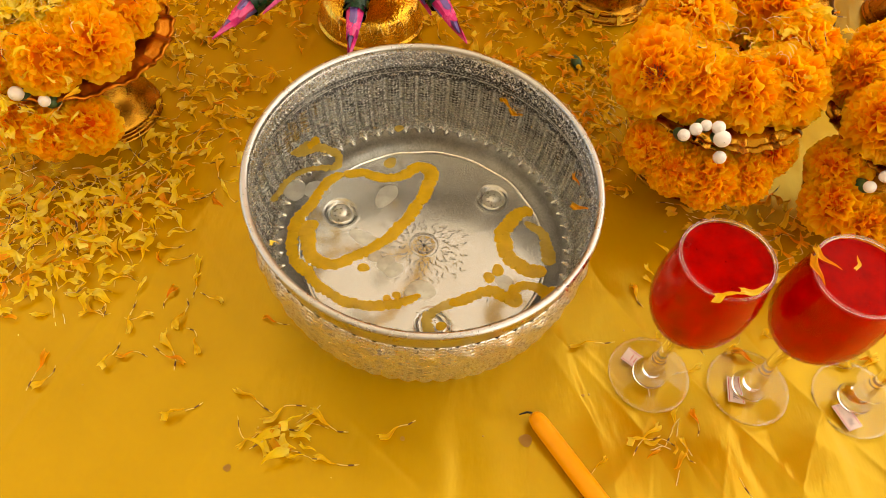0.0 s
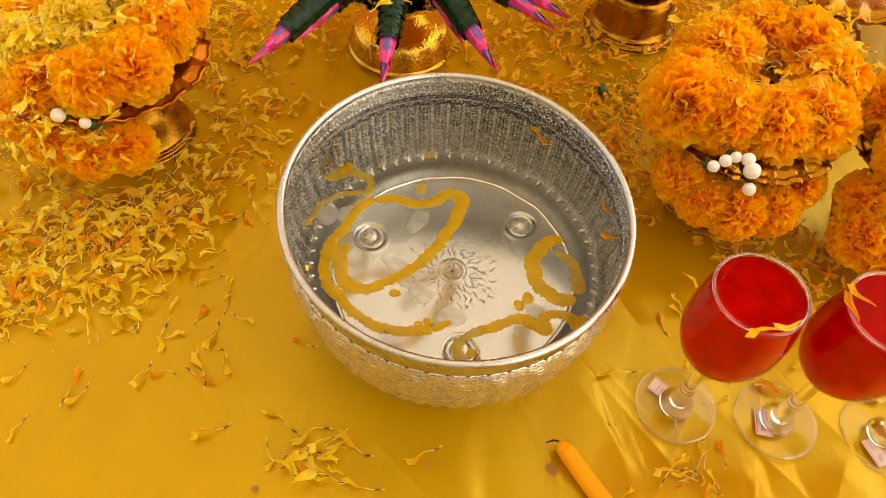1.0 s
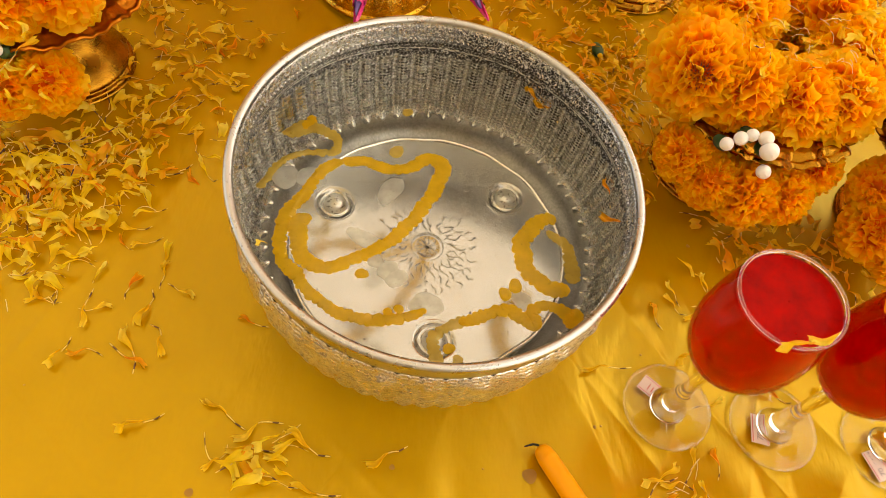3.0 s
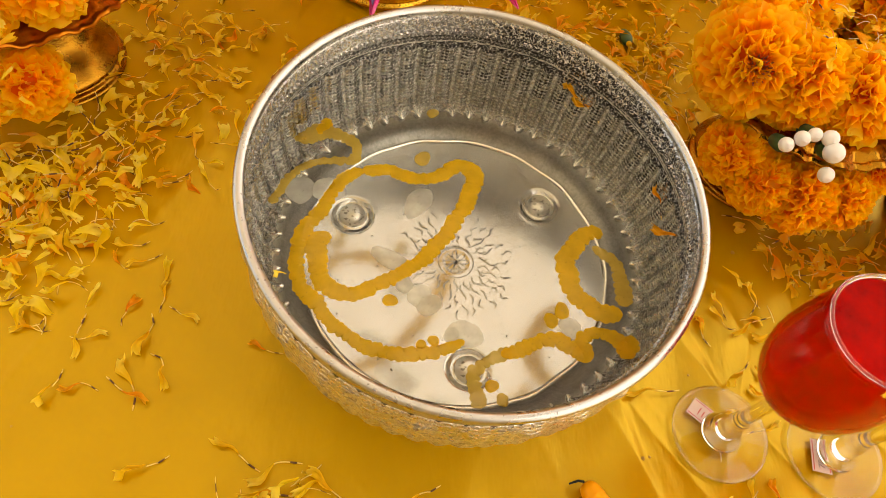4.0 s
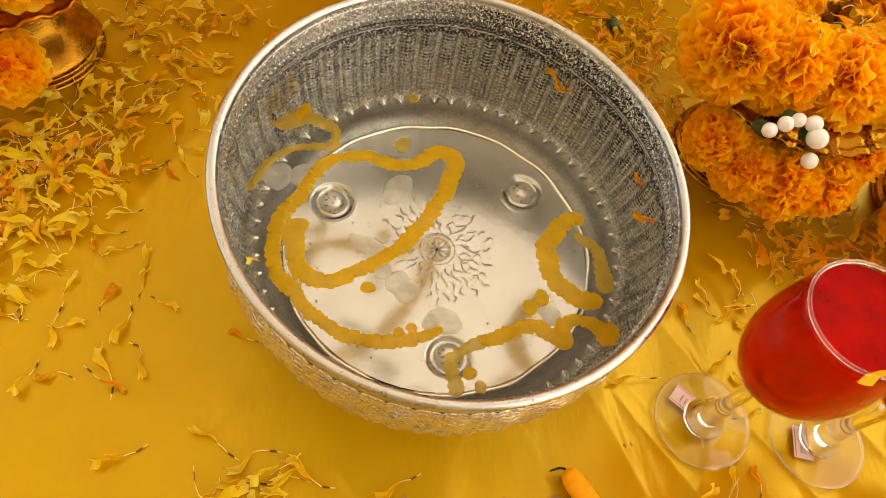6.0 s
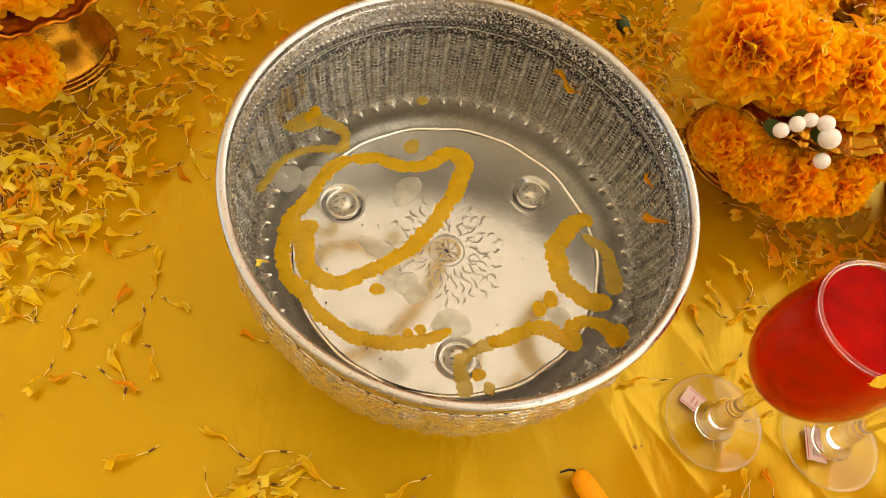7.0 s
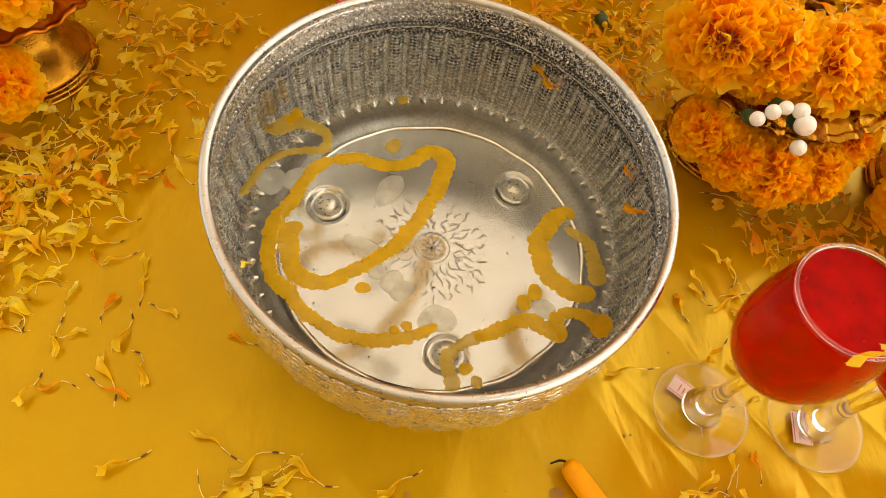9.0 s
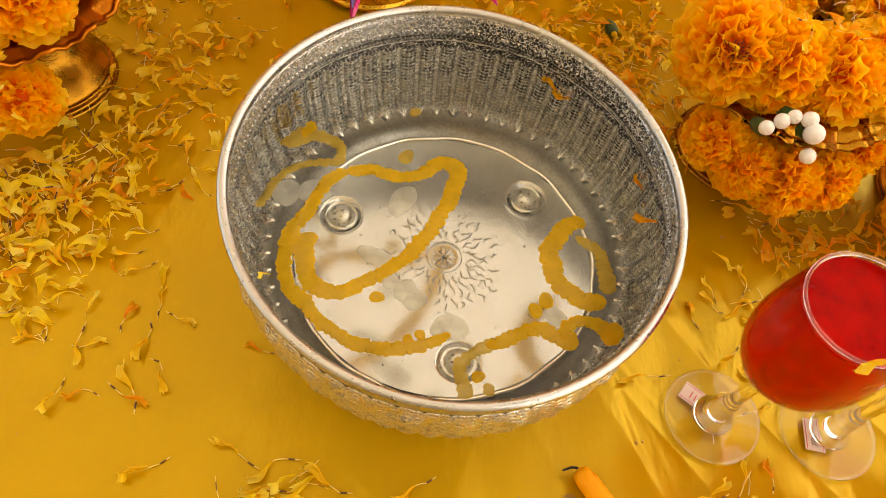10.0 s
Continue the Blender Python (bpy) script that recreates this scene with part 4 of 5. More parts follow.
# ---- gilded stands ----
def stand(m, label, foot_material=GOLD, foot_r=0.050, tray_r=0.080, tray_z=0.100, tall=False):
    s = thing("pedestal_tray", label, "offering tray", m, "gilded stands")
    k = foot_r / 0.050
    foot = smoothed([(0.0004, 0.001), (0.047 * k, 0.001), (0.050 * k, 0.003), (0.0500 * k, 0.006), (0.0465 * k, 0.008), (0.0475 * k, 0.011), (0.0450 * k, 0.014), (0.040 * k, 0.021), (0.034 * k, 0.033), (0.025 * k, 0.043), (0.019, 0.050)], 5)
    if foot_material is BRIGHT_GOLD:
        foot = smoothed([(0.0004, 0.001), (0.050, 0.001), (0.0575, 0.003), (0.0585, 0.006), (0.0560, 0.009), (0.0562, 0.012), (0.0515, 0.029), (0.0440, 0.036), (0.030, 0.042), (0.019, 0.050)], 6)
    if tall:
        foot = smoothed([(0.0004, 0.001), (0.050, 0.001), (0.0535, 0.003), (0.0535, 0.006), (0.0490, 0.009), (0.0500, 0.012), (0.0455, 0.018), (0.0440, 0.034), (0.0425, 0.048), (0.0360, 0.056), (0.019, 0.060)], 6)
    part_of("foot", lathe("foot", foot, 96), foot_material, s, "ringed gold foot")
    part_of("stem", lathe("stem", smoothed([(0.019, 0.050), (0.021, 0.054), (0.016, 0.060), (0.020, 0.066), (0.026, 0.070)], 5), 40), foot_material, s)
    dish = smoothed([(0.004, 0.070), (0.030, 0.070), (0.050, 0.076), (0.066, tray_z - 0.012), (tray_r - 0.004, tray_z - 0.003), (tray_r, tray_z), (tray_r - 0.001, tray_z + 0.0016), (tray_r - 0.006, tray_z + 0.0022), (tray_r - 0.014, tray_z + 0.0050), (0.050, tray_z + 0.0040), (0.0004, tray_z + 0.0020)], 5)

    def scallop(a, i, r, z):
        edge = np.clip((r - 0.05) / 0.03, 0, 1)
        return r + edge * 0.0042 * (np.abs(np.cos(a * 8)) - 0.5) + edge * 0.0008 * np.cos(a * 48), z + edge * (0.0030 * np.cos(a * 16) + 0.0003 * np.cos(r * 1150 + 0.4 * np.cos(a * 16)))

    part_of("dish", lathe("dish", dish, 240, None, 0.1, scallop), RED_GOLD if foot_material is GOLD and m.translation.x < 0 else foot_material, s, "scalloped dark gold dish")
    return s


TRAY_R, TRAY_L, TRAY_E = (0.236, 0.176), (-0.319, 0.160), (0.405, 0.150)
stand(pose(*TRAY_R, 0), "dark gold pedestal tray with a scalloped edge carrying a marigold garland", tray_r=0.080, tray_z=0.098)
stand(pose(*TRAY_L, 0, 0, 0, 20), "dark gold pedestal tray with a scalloped edge under a marigold garland", tray_r=0.083, tray_z=0.090)
stand(pose(*TRAY_E, 0, 0, 0, 35), "dark gold pedestal tray half hidden under orange marigolds")
stand(pose(0.172, 0.427, 0, 0, 0, 10), "polished gold pedestal standing among fallen petals", tray_r=0.075, tray_z=0.15, tall=True)
stand(pose(0.400, 0.440, 0, 0, 0, 10), "gold pedestal tray with a wavy edge at the back", tray_z=0.085)
stand(pose(0.538, 0.445, 0, 0, 0, 30), "dark gold ringed pedestal at the table's end")
stand(pose(-0.090, 0.338, 0, 0, 0, 0), "bright gold foil pedestal under the folded leaf offering", BRIGHT_GOLD, 0.055)


# ---- marigolds ----
def flower_mesh(name, seed, rad, n, spread, ruffle):
    """A marigold head: broad frilled petals round a tight crumpled middle, facing local z."""
    g = np.random.default_rng(seed)
    verts, faces, uvs = [], [], []
    L, C = 5, 15
    sl, sc = np.meshgrid(np.linspace(0, 1, L), np.linspace(-0.5, 0.5, C), indexing="ij")
    for k in range(n):
        u = (k + 0.5) / n
        th = spread * u**0.62 + g.normal(0, 0.06)
        ph = k * 2.399963 + g.normal(0, 0.2)
        d = np.array([math.sin(th) * math.cos(ph), math.sin(th) * math.sin(ph), math.cos(th)])
        side = np.cross(d, [0.31, 0.17, 0.93] if abs(d[2]) < 0.9 else [1, 0.2, 0])
        side /= np.linalg.norm(side)
        back = np.cross(side, d)
        if back[2] > 0:
            back, side = -back, -side
        tw = g.normal(0, 0.55)
        side, back = side * math.cos(tw) + back * math.sin(tw), back * math.cos(tw) - side * math.sin(tw)
        grown = min(1.0, 0.30 + 1.0 * u)
        top = rad * (0.84 + 0.20 * grown + g.normal(0, 0.045))
        wide = rad * (0.34 + 0.34 * grown) * g.uniform(0.8, 1.25)
        lean, phase, fr = g.normal(0.18, 0.26), g.uniform(0, 6.3), g.uniform(1.1, 2.0)
        frill = ruffle * g.uniform(0.7, 1.3)
        r = rad * 0.42 + (top - rad * 0.42) * sl + rad * 0.030 * sl**3 * np.cos(sc * 15 + phase) - rad * 0.09 * (np.abs(sc) * 2) ** 4 * sl
        w = wide * (0.22 + 0.78 * sl**0.7)
        ruf = frill * rad * sl**2.2 * np.sin(sc * 2 * math.pi * fr + phase) + 0.25 * frill * rad * sl**3 * np.sin(sc * 15 + 2 * phase) + lean * rad * 0.40 * sl**2
        p = d * r[..., None] + side * (sc * w)[..., None] + back * ruf[..., None]
        p[..., 2] -= 0.12 * rad
        verts += p.reshape(-1, 3).tolist()
        uvs += np.stack([sc + 0.5, sl], -1).reshape(-1, 2).tolist()
        b = k * L * C
        for i in range(L - 1):
            for j in range(C - 1):
                faces.append((b + i * C + j, b + i * C + j + 1, b + (i + 1) * C + j + 1, b + (i + 1) * C + j))
    # a dome of petal bases fills the middle
    b = len(verts)
    for i in range(7):
        for j in range(14):
            e, f = 0.02 + 2.4 * i / 6, 2 * math.pi * j / 14
            q = rad * 0.70 * (1 + 0.05 * math.sin(5 * f + 3 * i))
            verts.append((q * math.sin(e) * math.cos(f), q * math.sin(e) * math.sin(f), q * math.cos(e) - 0.12 * rad))
            uvs.append((0.5, 0.15))
    for i in range(6):
        for j in range(14):
            k = (j + 1) % 14
            faces.append((b + i * 14 + j, b + i * 14 + k, b + i * 14 + 14 + k, b + i * 14 + 14 + j))
    me = bpy.data.meshes.new(name)
    me.from_pydata(verts, [], faces)
    layer = me.uv_layers.new(name="UVMap")
    layer.data.foreach_set("uv", np.array(uvs)[np.array(faces).ravel()].ravel())
    me.polygons.foreach_set("use_smooth", [True] * len(faces))
    return me


HEADS = []
for k in range(5):
    me = flower_mesh("marigold", 11 + k, 0.0280, 210, 2.05, 0.090)
    me.materials.append(ORANGE)
    HEADS.append(me)
YHEADS = []
for k in range(2):
    me = flower_mesh("marigold", 31 + k, 0.026, 170, 1.9, 0.11)
    me.materials.append(LEMON)
    YHEADS.append(me)


def facing(x, y, z, dx, dy, dz, roll, size):
    """The pose of a flower head whose face looks along dx, dy, dz."""
    q = Vector((dx, dy, dz)).to_track_quat("Z", "Y")
    return Matrix.LocRotScale((x, y, z), q @ Euler((0, 0, roll)).to_quaternion(), (size,) * 3)


def garland(label, cx, cy, cz, rad, count, seed, hanging, beads, start=0.0, yellow=(), ring=()):
    """A ring of marigold heads on a tray, a short strand hanging before it, white buds on a thread."""
    g = np.random.default_rng(seed)
    top = thing("flower_garland", label, "garland", pose(cx, cy, 0), "marigold garlands")
    for k in range(count):
        a = start + 2 * math.pi * k / count + g.normal(0, 0.06)
        out = rad * g.uniform(0.94, 1.06) * (1 + 0.09 * abs(math.cos(a)) - 0.05)
        head = new("marigold", HEADS[k % 5])
        head.parent = top
        head.matrix_basis = facing(out * math.cos(a), out * math.sin(a), cz + g.normal(0, 0.004), 0.75 * math.cos(a) + g.normal(0, 0.15), 0.75 * math.sin(a) + g.normal(0, 0.15), 0.8, g.uniform(0, 6), g.uniform(1.02, 1.20))
    for x, y, z, dx, dy, dz, size in (*ring, *hanging):
        head = new("marigold", HEADS[int(g.integers(5))])
        head.parent = top
        head.matrix_basis = facing(x - cx, y - cy, z, dx, dy, dz, g.uniform(0, 6), size)
    for k, (x, y, z) in enumerate(yellow):
        head = new("marigold", YHEADS[k % 2])
        head.parent = top
        head.matrix_basis = facing(x - cx, y - cy, z, g.normal(0, 0.2), -0.3, 0.9, g.uniform(0, 6), 1.0)
    for x, y, z, r in beads:
        r *= 0.80
        me = lathe("white_bud", smoothed([(0.0003, -r), (0.7 * r, -0.72 * r), (r, 0), (0.72 * r, 0.72 * r), (0.0003, 0.98 * r)], 5), 20)
        b = part_of("white_bud", me, BEAD, top, "smooth waxy white bud")
        b.matrix_basis = pose(x - cx, y - cy, z, 70, 0, 30 * r)
    for x, y, z in [(b[0] + 0.001, b[1] + 0.009, b[2] - 0.008) for b in beads[::2]]:
        me = lathe("calyx", smoothed([(0.0003, -0.008), (0.004, -0.006), (0.0052, 0.002), (0.004, 0.008), (0.0003, 0.009)], 4), 14)
        part_of("calyx", me, CALYX, top, "dark green calyx").matrix_basis = pose(x - cx, y - cy, z, 60, 10, 0)
    return top


garland("ring of orange marigolds with white buds on a gold pedestal tray", 0.238, 0.190, 0.131, 0.060, 0, 3, [
    (0.180, 0.114, 0.076, -0.5, -0.6, 0.4, 0.84), (0.202, 0.098, 0.068, -0.2, -0.7, 0.5, 0.80), (0.230, 0.094, 0.066, 0.0, -0.8, 0.5, 0.92),
    (0.262, 0.100, 0.066, 0.4, -0.6, 0.5, 0.84), (0.284, 0.122, 0.078, 0.7, -0.4, 0.4, 0.8)],
    [(0.1925, 0.0935, 0.113, 0.0060), (0.2005, 0.0960, 0.118, 0.0062), (0.2075, 0.0980, 0.121, 0.0056), (0.2165, 0.0960, 0.122, 0.0066), (0.2200, 0.0890, 0.1175, 0.0082), (0.2225, 0.0830, 0.1035, 0.0064)],
    ring=[(0.172, 0.146, 0.127, -0.35, -0.7, 0.65, 1.28), (0.203, 0.138, 0.128, 0.0, -0.65, 0.75, 1.14), (0.243, 0.137, 0.125, 0.05, -0.6, 0.8, 1.12), (0.280, 0.150, 0.124, 0.35, -0.5, 0.75, 1.22),
          (0.302, 0.196, 0.126, 0.6, -0.1, 0.75, 1.26), (0.286, 0.240, 0.130, 0.3, -0.1, 0.8, 1.26), (0.246, 0.252, 0.128, 0.0, -0.1, 0.9, 1.22), (0.203, 0.216, 0.130, -0.35, -0.25, 0.8, 1.30), (0.180, 0.184, 0.124, -0.5, -0.3, 0.7, 1.10),
          (0.266, 0.240, 0.108, -0.2, -0.7, 0.6, 0.95), (0.228, 0.228, 0.104, 0.2, -0.7, 0.6, 0.90)])
garland("orange and yellow marigolds heaped with loose petals on a tray", -0.318, 0.150, 0.122, 0.062, 0, 5, [
    (-0.288, 0.086, 0.060, 0.3, -0.7, 0.6, 0.86), (-0.314, 0.074, 0.060, 0.0, -0.8, 0.6, 0.84), (-0.345, 0.078, 0.066, -0.2, -0.7, 0.6, 0.9), (-0.372, 0.092, 0.080, -0.5, -0.6, 0.5, 0.95)],
    [(-0.3250, 0.074, 0.100, 0.0072), (-0.3110, 0.084, 0.104, 0.0055), (-0.3050, 0.074, 0.095, 0.0058)], 0.5,
    ((-0.330, 0.146, 0.138), (-0.362, 0.120, 0.130), (-0.322, 0.196, 0.138)),
    [(-0.266, 0.160, 0.130, 0.5, -0.3, 0.75, 1.04), (-0.273, 0.116, 0.124, 0.35, -0.6, 0.7, 1.02), (-0.307, 0.096, 0.119, 0.0, -0.7, 0.7, 0.96), (-0.350, 0.102, 0.110, -0.3, -0.6, 0.7, 1.05),
     (-0.382, 0.150, 0.118, -0.6, -0.2, 0.7, 1.1), (-0.366, 0.200, 0.122, -0.4, 0.2, 0.8, 1.1), (-0.318, 0.222, 0.124, 0.0, 0.3, 0.8, 1.1), (-0.272, 0.208, 0.122, 0.4, 0.2, 0.8, 1.1), (-0.296, 0.130, 0.118, 0.0, -0.4, 0.9, 0.9)])
garland("ring of orange marigolds with white buds at the table's end", 0.405, 0.152, 0.130, 0.062, 9, 8, [
    (0.335, 0.084, 0.062, -0.5, -0.7, 0.5, 0.95), (0.356, 0.070, 0.058, -0.1, -0.8, 0.5, 0.9), (0.332, 0.110, 0.080, -0.8, -0.3, 0.5, 0.9), (0.380, 0.066, 0.060, 0.1, -0.8, 0.5, 0.95)],
    [(0.3440, 0.078, 0.094, 0.0060), (0.3540, 0.084, 0.101, 0.0060), (0.3640, 0.088, 0.106, 0.0062)], 0.1)


# ---- folded-leaf offering ----
def folds(name, z0, z1, r0, r1, sides, turn, flare, material, parent, label="", blunt=0.3):
    """One whorl of pointed flaps wrapped round local z, each creased down its middle."""
    verts, faces = [], []
    for k in range(sides):
        base = len(verts)
        for i, f in enumerate((0.0, 0.5, 0.85, 1.0)):
            z, r = z0 + (z1 - z0) * f, r0 + (r1 - r0) * f
            for j in (-1, -0.5, 0, 0.5, 1):
                half = 1.25 * math.pi / sides * (1.0, 1.0, 0.80, blunt)[i]
                b = turn + 2 * math.pi * k / sides + j * half
                q = r * (1 + flare * f + 0.10 * (1 - abs(j)) - 0.12 * (j < 0) * abs(j))
                verts.append((q * math.cos(b), q * math.sin(b), z - 0.25 * abs(j) * (z1 - z0) * (1 - f)))
        faces += [(base + i * 5 + j, base + i * 5 + j + 1, base + i * 5 + j + 6, base + i * 5 + j + 5) for i in range(3) for j in range(4)]
    me = bpy.data.meshes.new(name)
    me.from_pydata(verts, [], faces)
    return part_of(name, me, material, parent, label, smooth=material is LEAF)


def leaf_cone(m, length, rad, ribbon_len):
    c = thing("leaf_cone", "", "", m)
    rings = 20
    part_of("leaf_roll", lathe("leaf_roll", [(rad * 0.86, 0), (rad * 0.62, length * 0.6), (rad * 0.46, length * 1.02)], 18), LEAF, c)
    for k in range(rings):
        s = k / rings
        r = rad * (1.18 - 0.52 * s)
        folds("leaf_fold", length * s - 0.004, length * (s + 2.6 / rings), r * 0.88, r * 0.86, 3, 1.047 * (k % 2) + 0.2, 0.045, LEAF, c, blunt=0.92)
    # ribbon flaps, pink over violet, then the twisted point
    r = rad * 0.52
    for k, (mat, f) in enumerate(((PINK, 0.0), (PURPLE, 0.09), (PINK, 0.17), (PINK, 0.30))):
        q = r * (1.04 - 1.05 * f)
        folds("ribbon_fold", length * 0.97 + ribbon_len * (f - 0.02), length * 0.97 + ribbon_len * (f + 0.32), q, q * 0.70, 3, 1.047 * (k % 2) + 0.3, 0.06, mat, c, "folded pink ribbon" if mat is PINK else "folded violet ribbon")
    n, s = 12, np.linspace(0, 1, 12)
    for k in range(3):
        rows = []
        for i in range(n):
            b = 2 * math.pi * k / 3 + 1.5 * s[i] + np.array([0, 1.1, 2.3])
            q = (r * 0.62 * (1 - s[i]) ** 0.8 + 0.0006) * np.array([0.9, 1.12, 1.0])
            q = q * (1.0 if k else 1.12)
            rows.append(np.stack([q * np.cos(b), q * np.sin(b), np.full(3, length * 0.95 + ribbon_len * (0.36 + (0.66 if k else 0.46) * s[i]))], -1))
        part_of("ribbon_point", grid_mesh("ribbon_point", np.array(rows)), PINK if k else PURPLE, c, smooth=False)
    return c


offering = thing("leaf_offering", "dark green folded leaf spikes tipped with pink and violet ribbon", "flower offering", pose(-0.085, 0.325, 0))
HUB = Vector((0.0, 0.0, 0.150))
TIPS = [(-0.190, 0.153, 0.110), (-0.156, 0.192, 0.112), (-0.0775, 0.148, 0.109), (-0.019, 0.216, 0.112), (0.0155, 0.182, 0.111), (0.062, 0.254, 0.110), (0.0755, 0.270, 0.111), (-0.235, 0.270, 0.112), (0.020, 0.440, 0.115), (-0.19, 0.44, 0.115)]
for tx, ty, tz in TIPS:
    tip = Vector((tx + 0.085, ty - 0.325, tz))
    way = tip - HUB
    length = way.length
    cone = leaf_cone(Matrix.LocRotScale(HUB + way * 0.18, way.to_track_quat("Z", "Y"), None), length * 0.82 - 0.050, 0.0160, 0.058)
    cone.parent = offering
core = smoothed([(0.0004, 0.085), (0.035, 0.088), (0.042, 0.12), (0.040, 0.16), (0.025, 0.19), (0.0004, 0.20)], 5)
part_of("leaf_core", lathe("leaf_core", core, 40), LEAF, offering, "dark leaf-wrapped core")

# ---- candle ----
candle = thing("candle", "unlit orange wax candle with a burnt wick lying on the cloth", "candle", pose(0.0960, -0.1050, 0.0090, 90, 0, 39))
part_of("wax_stick", lathe("wax_stick", smoothed([(0.0004, 0.0022), (0.0035, 0.0014), (0.0055, -0.001), (0.0064, -0.005), (0.0068, -0.012), (0.0070, -0.06), (0.0072, -0.15), (0.0068, -0.152), (0.0004, -0.152)][::-1], 4), 28), CANDLE, candle).matrix_basis = pose(0, 0, 0, 180, 0, 0)
part_of("wick", tube("wick", [(0, 0, 0.001), (-0.0003, 0, -0.003), (-0.003, 0.0005, -0.005), (-0.009, 0.001, -0.0065)], [0.0009, 0.0009, 0.0008, 0.0005], 8), BLACK, candle, "black curled wick")

# the brown eye of one open marigold
eye = thing("flower_eye", "brown seedy eye of an open marigold on the ring", "marigold", facing(0.1628, 0.1246, 0.1412, -0.35, -0.7, 0.65, 0, 1.0))
for k in range(46):
    a, r = k * 2.399963, 0.0088 * math.sqrt((k + 0.5) / 46)
    part_of("floret", tube("floret", [(r * math.cos(a), r * math.sin(a), -0.006), (1.2 * r * math.cos(a), 1.2 * r * math.sin(a), 0.0015 - 30 * r * r)], [0.0006, 0.0004], 5), EYE if k % 5 else ORANGE, eye)



# ---- fallen petals ----
def floret(seed, width):
    """One marigold floret along +x from the blade's tip to the seed, 1 long: a folded, twisted blade, its stalk and seed."""
    g = np.random.default_rng(seed)
    s, c = np.linspace(0, 1, 9), np.linspace(-1, 1, 7)
    w = width * np.array([1.02, 1.06, 0.98, 0.84, 0.68, 0.52, 0.36, 0.22, 0.09]) * (1 + 0.08 * np.sin(5 * s + g.uniform(0, 6)))
    bend, curl, twist, fold = g.normal(0, 0.055), g.uniform(0.02, 0.09), g.normal(0, 0.7), g.uniform(0.2, 1.0)
    ph = g.uniform(0, 6.3)
    cy, cz = bend * np.sin(2.6 * s) + 0.03 * np.sin(7 * s + ph), 0.05 + curl * np.sin(math.pi * s) + 0.02 * np.sin(6 * s + ph)
    blade, uv = np.zeros((9, 7, 3)), np.zeros((9, 7, 2))
    for i in range(9):
        a = twist * (1 - s[i])
        for j in range(7):
            y = w[i] * c[j]
            z = fold * w[i] * (abs(c[j]) - 0.5) + 0.28 * w[i] * math.sin(4 * c[j] + 6 * s[i] + ph) + 0.20 * w[i] * math.sin(9 * s[i] - 5 * c[j] + 2 * ph)
            notch = 0.09 * abs(math.sin(c[j] * 4 + ph)) * (1 - s[i]) ** 3
            blade[i, j] = (0.56 * s[i] + notch, cy[i] + y * math.cos(a) - z * math.sin(a), cz[i] + y * math.sin(a) + z * math.cos(a))
            uv[i, j] = (0.5 + 0.5 * c[j], 1 - s[i])
    blade[..., 2] -= min(0, blade[..., 2].min()) - 0.004
    # the thread-like stalk, the seed and its pale bristles, bent at the joints
    x = np.linspace(0.545, 0.75, 5)
    k = (x - 0.545) / 0.205
    stalk = np.stack([x, cy[-1] + g.normal(0, 0.09) * k**1.5, cz[-1] * (1 - k) + 0.020 * k], -1)
    e = stalk[-1] - stalk[-2]
    turn = math.atan2(e[1], e[0]) + g.normal(0, 0.45)
    e = np.array([math.cos(turn), math.sin(turn), 0.0])
    seed_line = np.stack([stalk[-1] + e * q for q in (0, 0.03, 0.08, 0.13)])
    bristles = np.stack([seed_line[-1] + e * q for q in (-0.005, 0.04, 0.09)])
    return blade, uv, stalk, seed_line, bristles


FLORETS = [floret(k, (0.105, 0.075, 0.125, 0.09, 0.062)[k % 5]) for k in range(1, 11)]
PETAL_THINGS = {}
for mat, tone in ((YELLOW, "yellow"), (FALLEN, "orange")):
    for k, (blade, uv, stalk, seeds, bristles) in enumerate(FLORETS):
        p = thing("marigold_petal", f"single fallen {tone} marigold petal with a dark seed on the cloth", "petal", pose(0, 0, 0), "loose petals")
        part_of("blade", grid_mesh("blade", blade, False, uv), mat, p)
        part_of("stalk", tube("stalk", stalk, np.linspace(0.013, 0.010, 5), 6), STRAW, p, "pale thread-like stalk")
        part_of("seed", tube("seed", seeds, [0.012, 0.017, 0.017, 0.010], 6), SEED, p, "dark brown seed")
        part_of("bristles", tube("bristles", bristles, [0.014, 0.012, 0.006], 6), STRAW, p, "pale bristles on the seed")
        PETAL_THINGS[tone, k] = p
FRONT_LEFT = [(-127, -107, -93, -120), (-171, -136, -146, -118), (-100, -130, -81, -102), (-104, -137, -73, -128), (-88, -150, -66, -144), (-113, -151, -98, -138), (-70, -116, -38, -134), (-15, -133, 7, -111), (-60, -150, -26, -156), (-271, -123, -255, -105), (-272, -91, -272, -125), (-226, -104, -222, -78), (-220, -91, -205, -81)]
LEFT = [(-165, -92, -197, -83), (-192, -66, -167, -94), (-158, -84, -167, -55), (-183, -65, -178, -34), (-152, -36, -175, -32), (-120, -44, -102, -50), (-324, -113, -312, -100), (-297, -156, -296, -144), (-294, -33, -309, -52), (-254, -39, -234, -51), (-216, -73, -225, -42), (-203, -52, -214, -58), (-261, -61, -241, -54), (-194, -24, -200, -41), (-181, -10, -176, -29), (-210, -4, -188, 6), (-224, 12, -199, 10)]
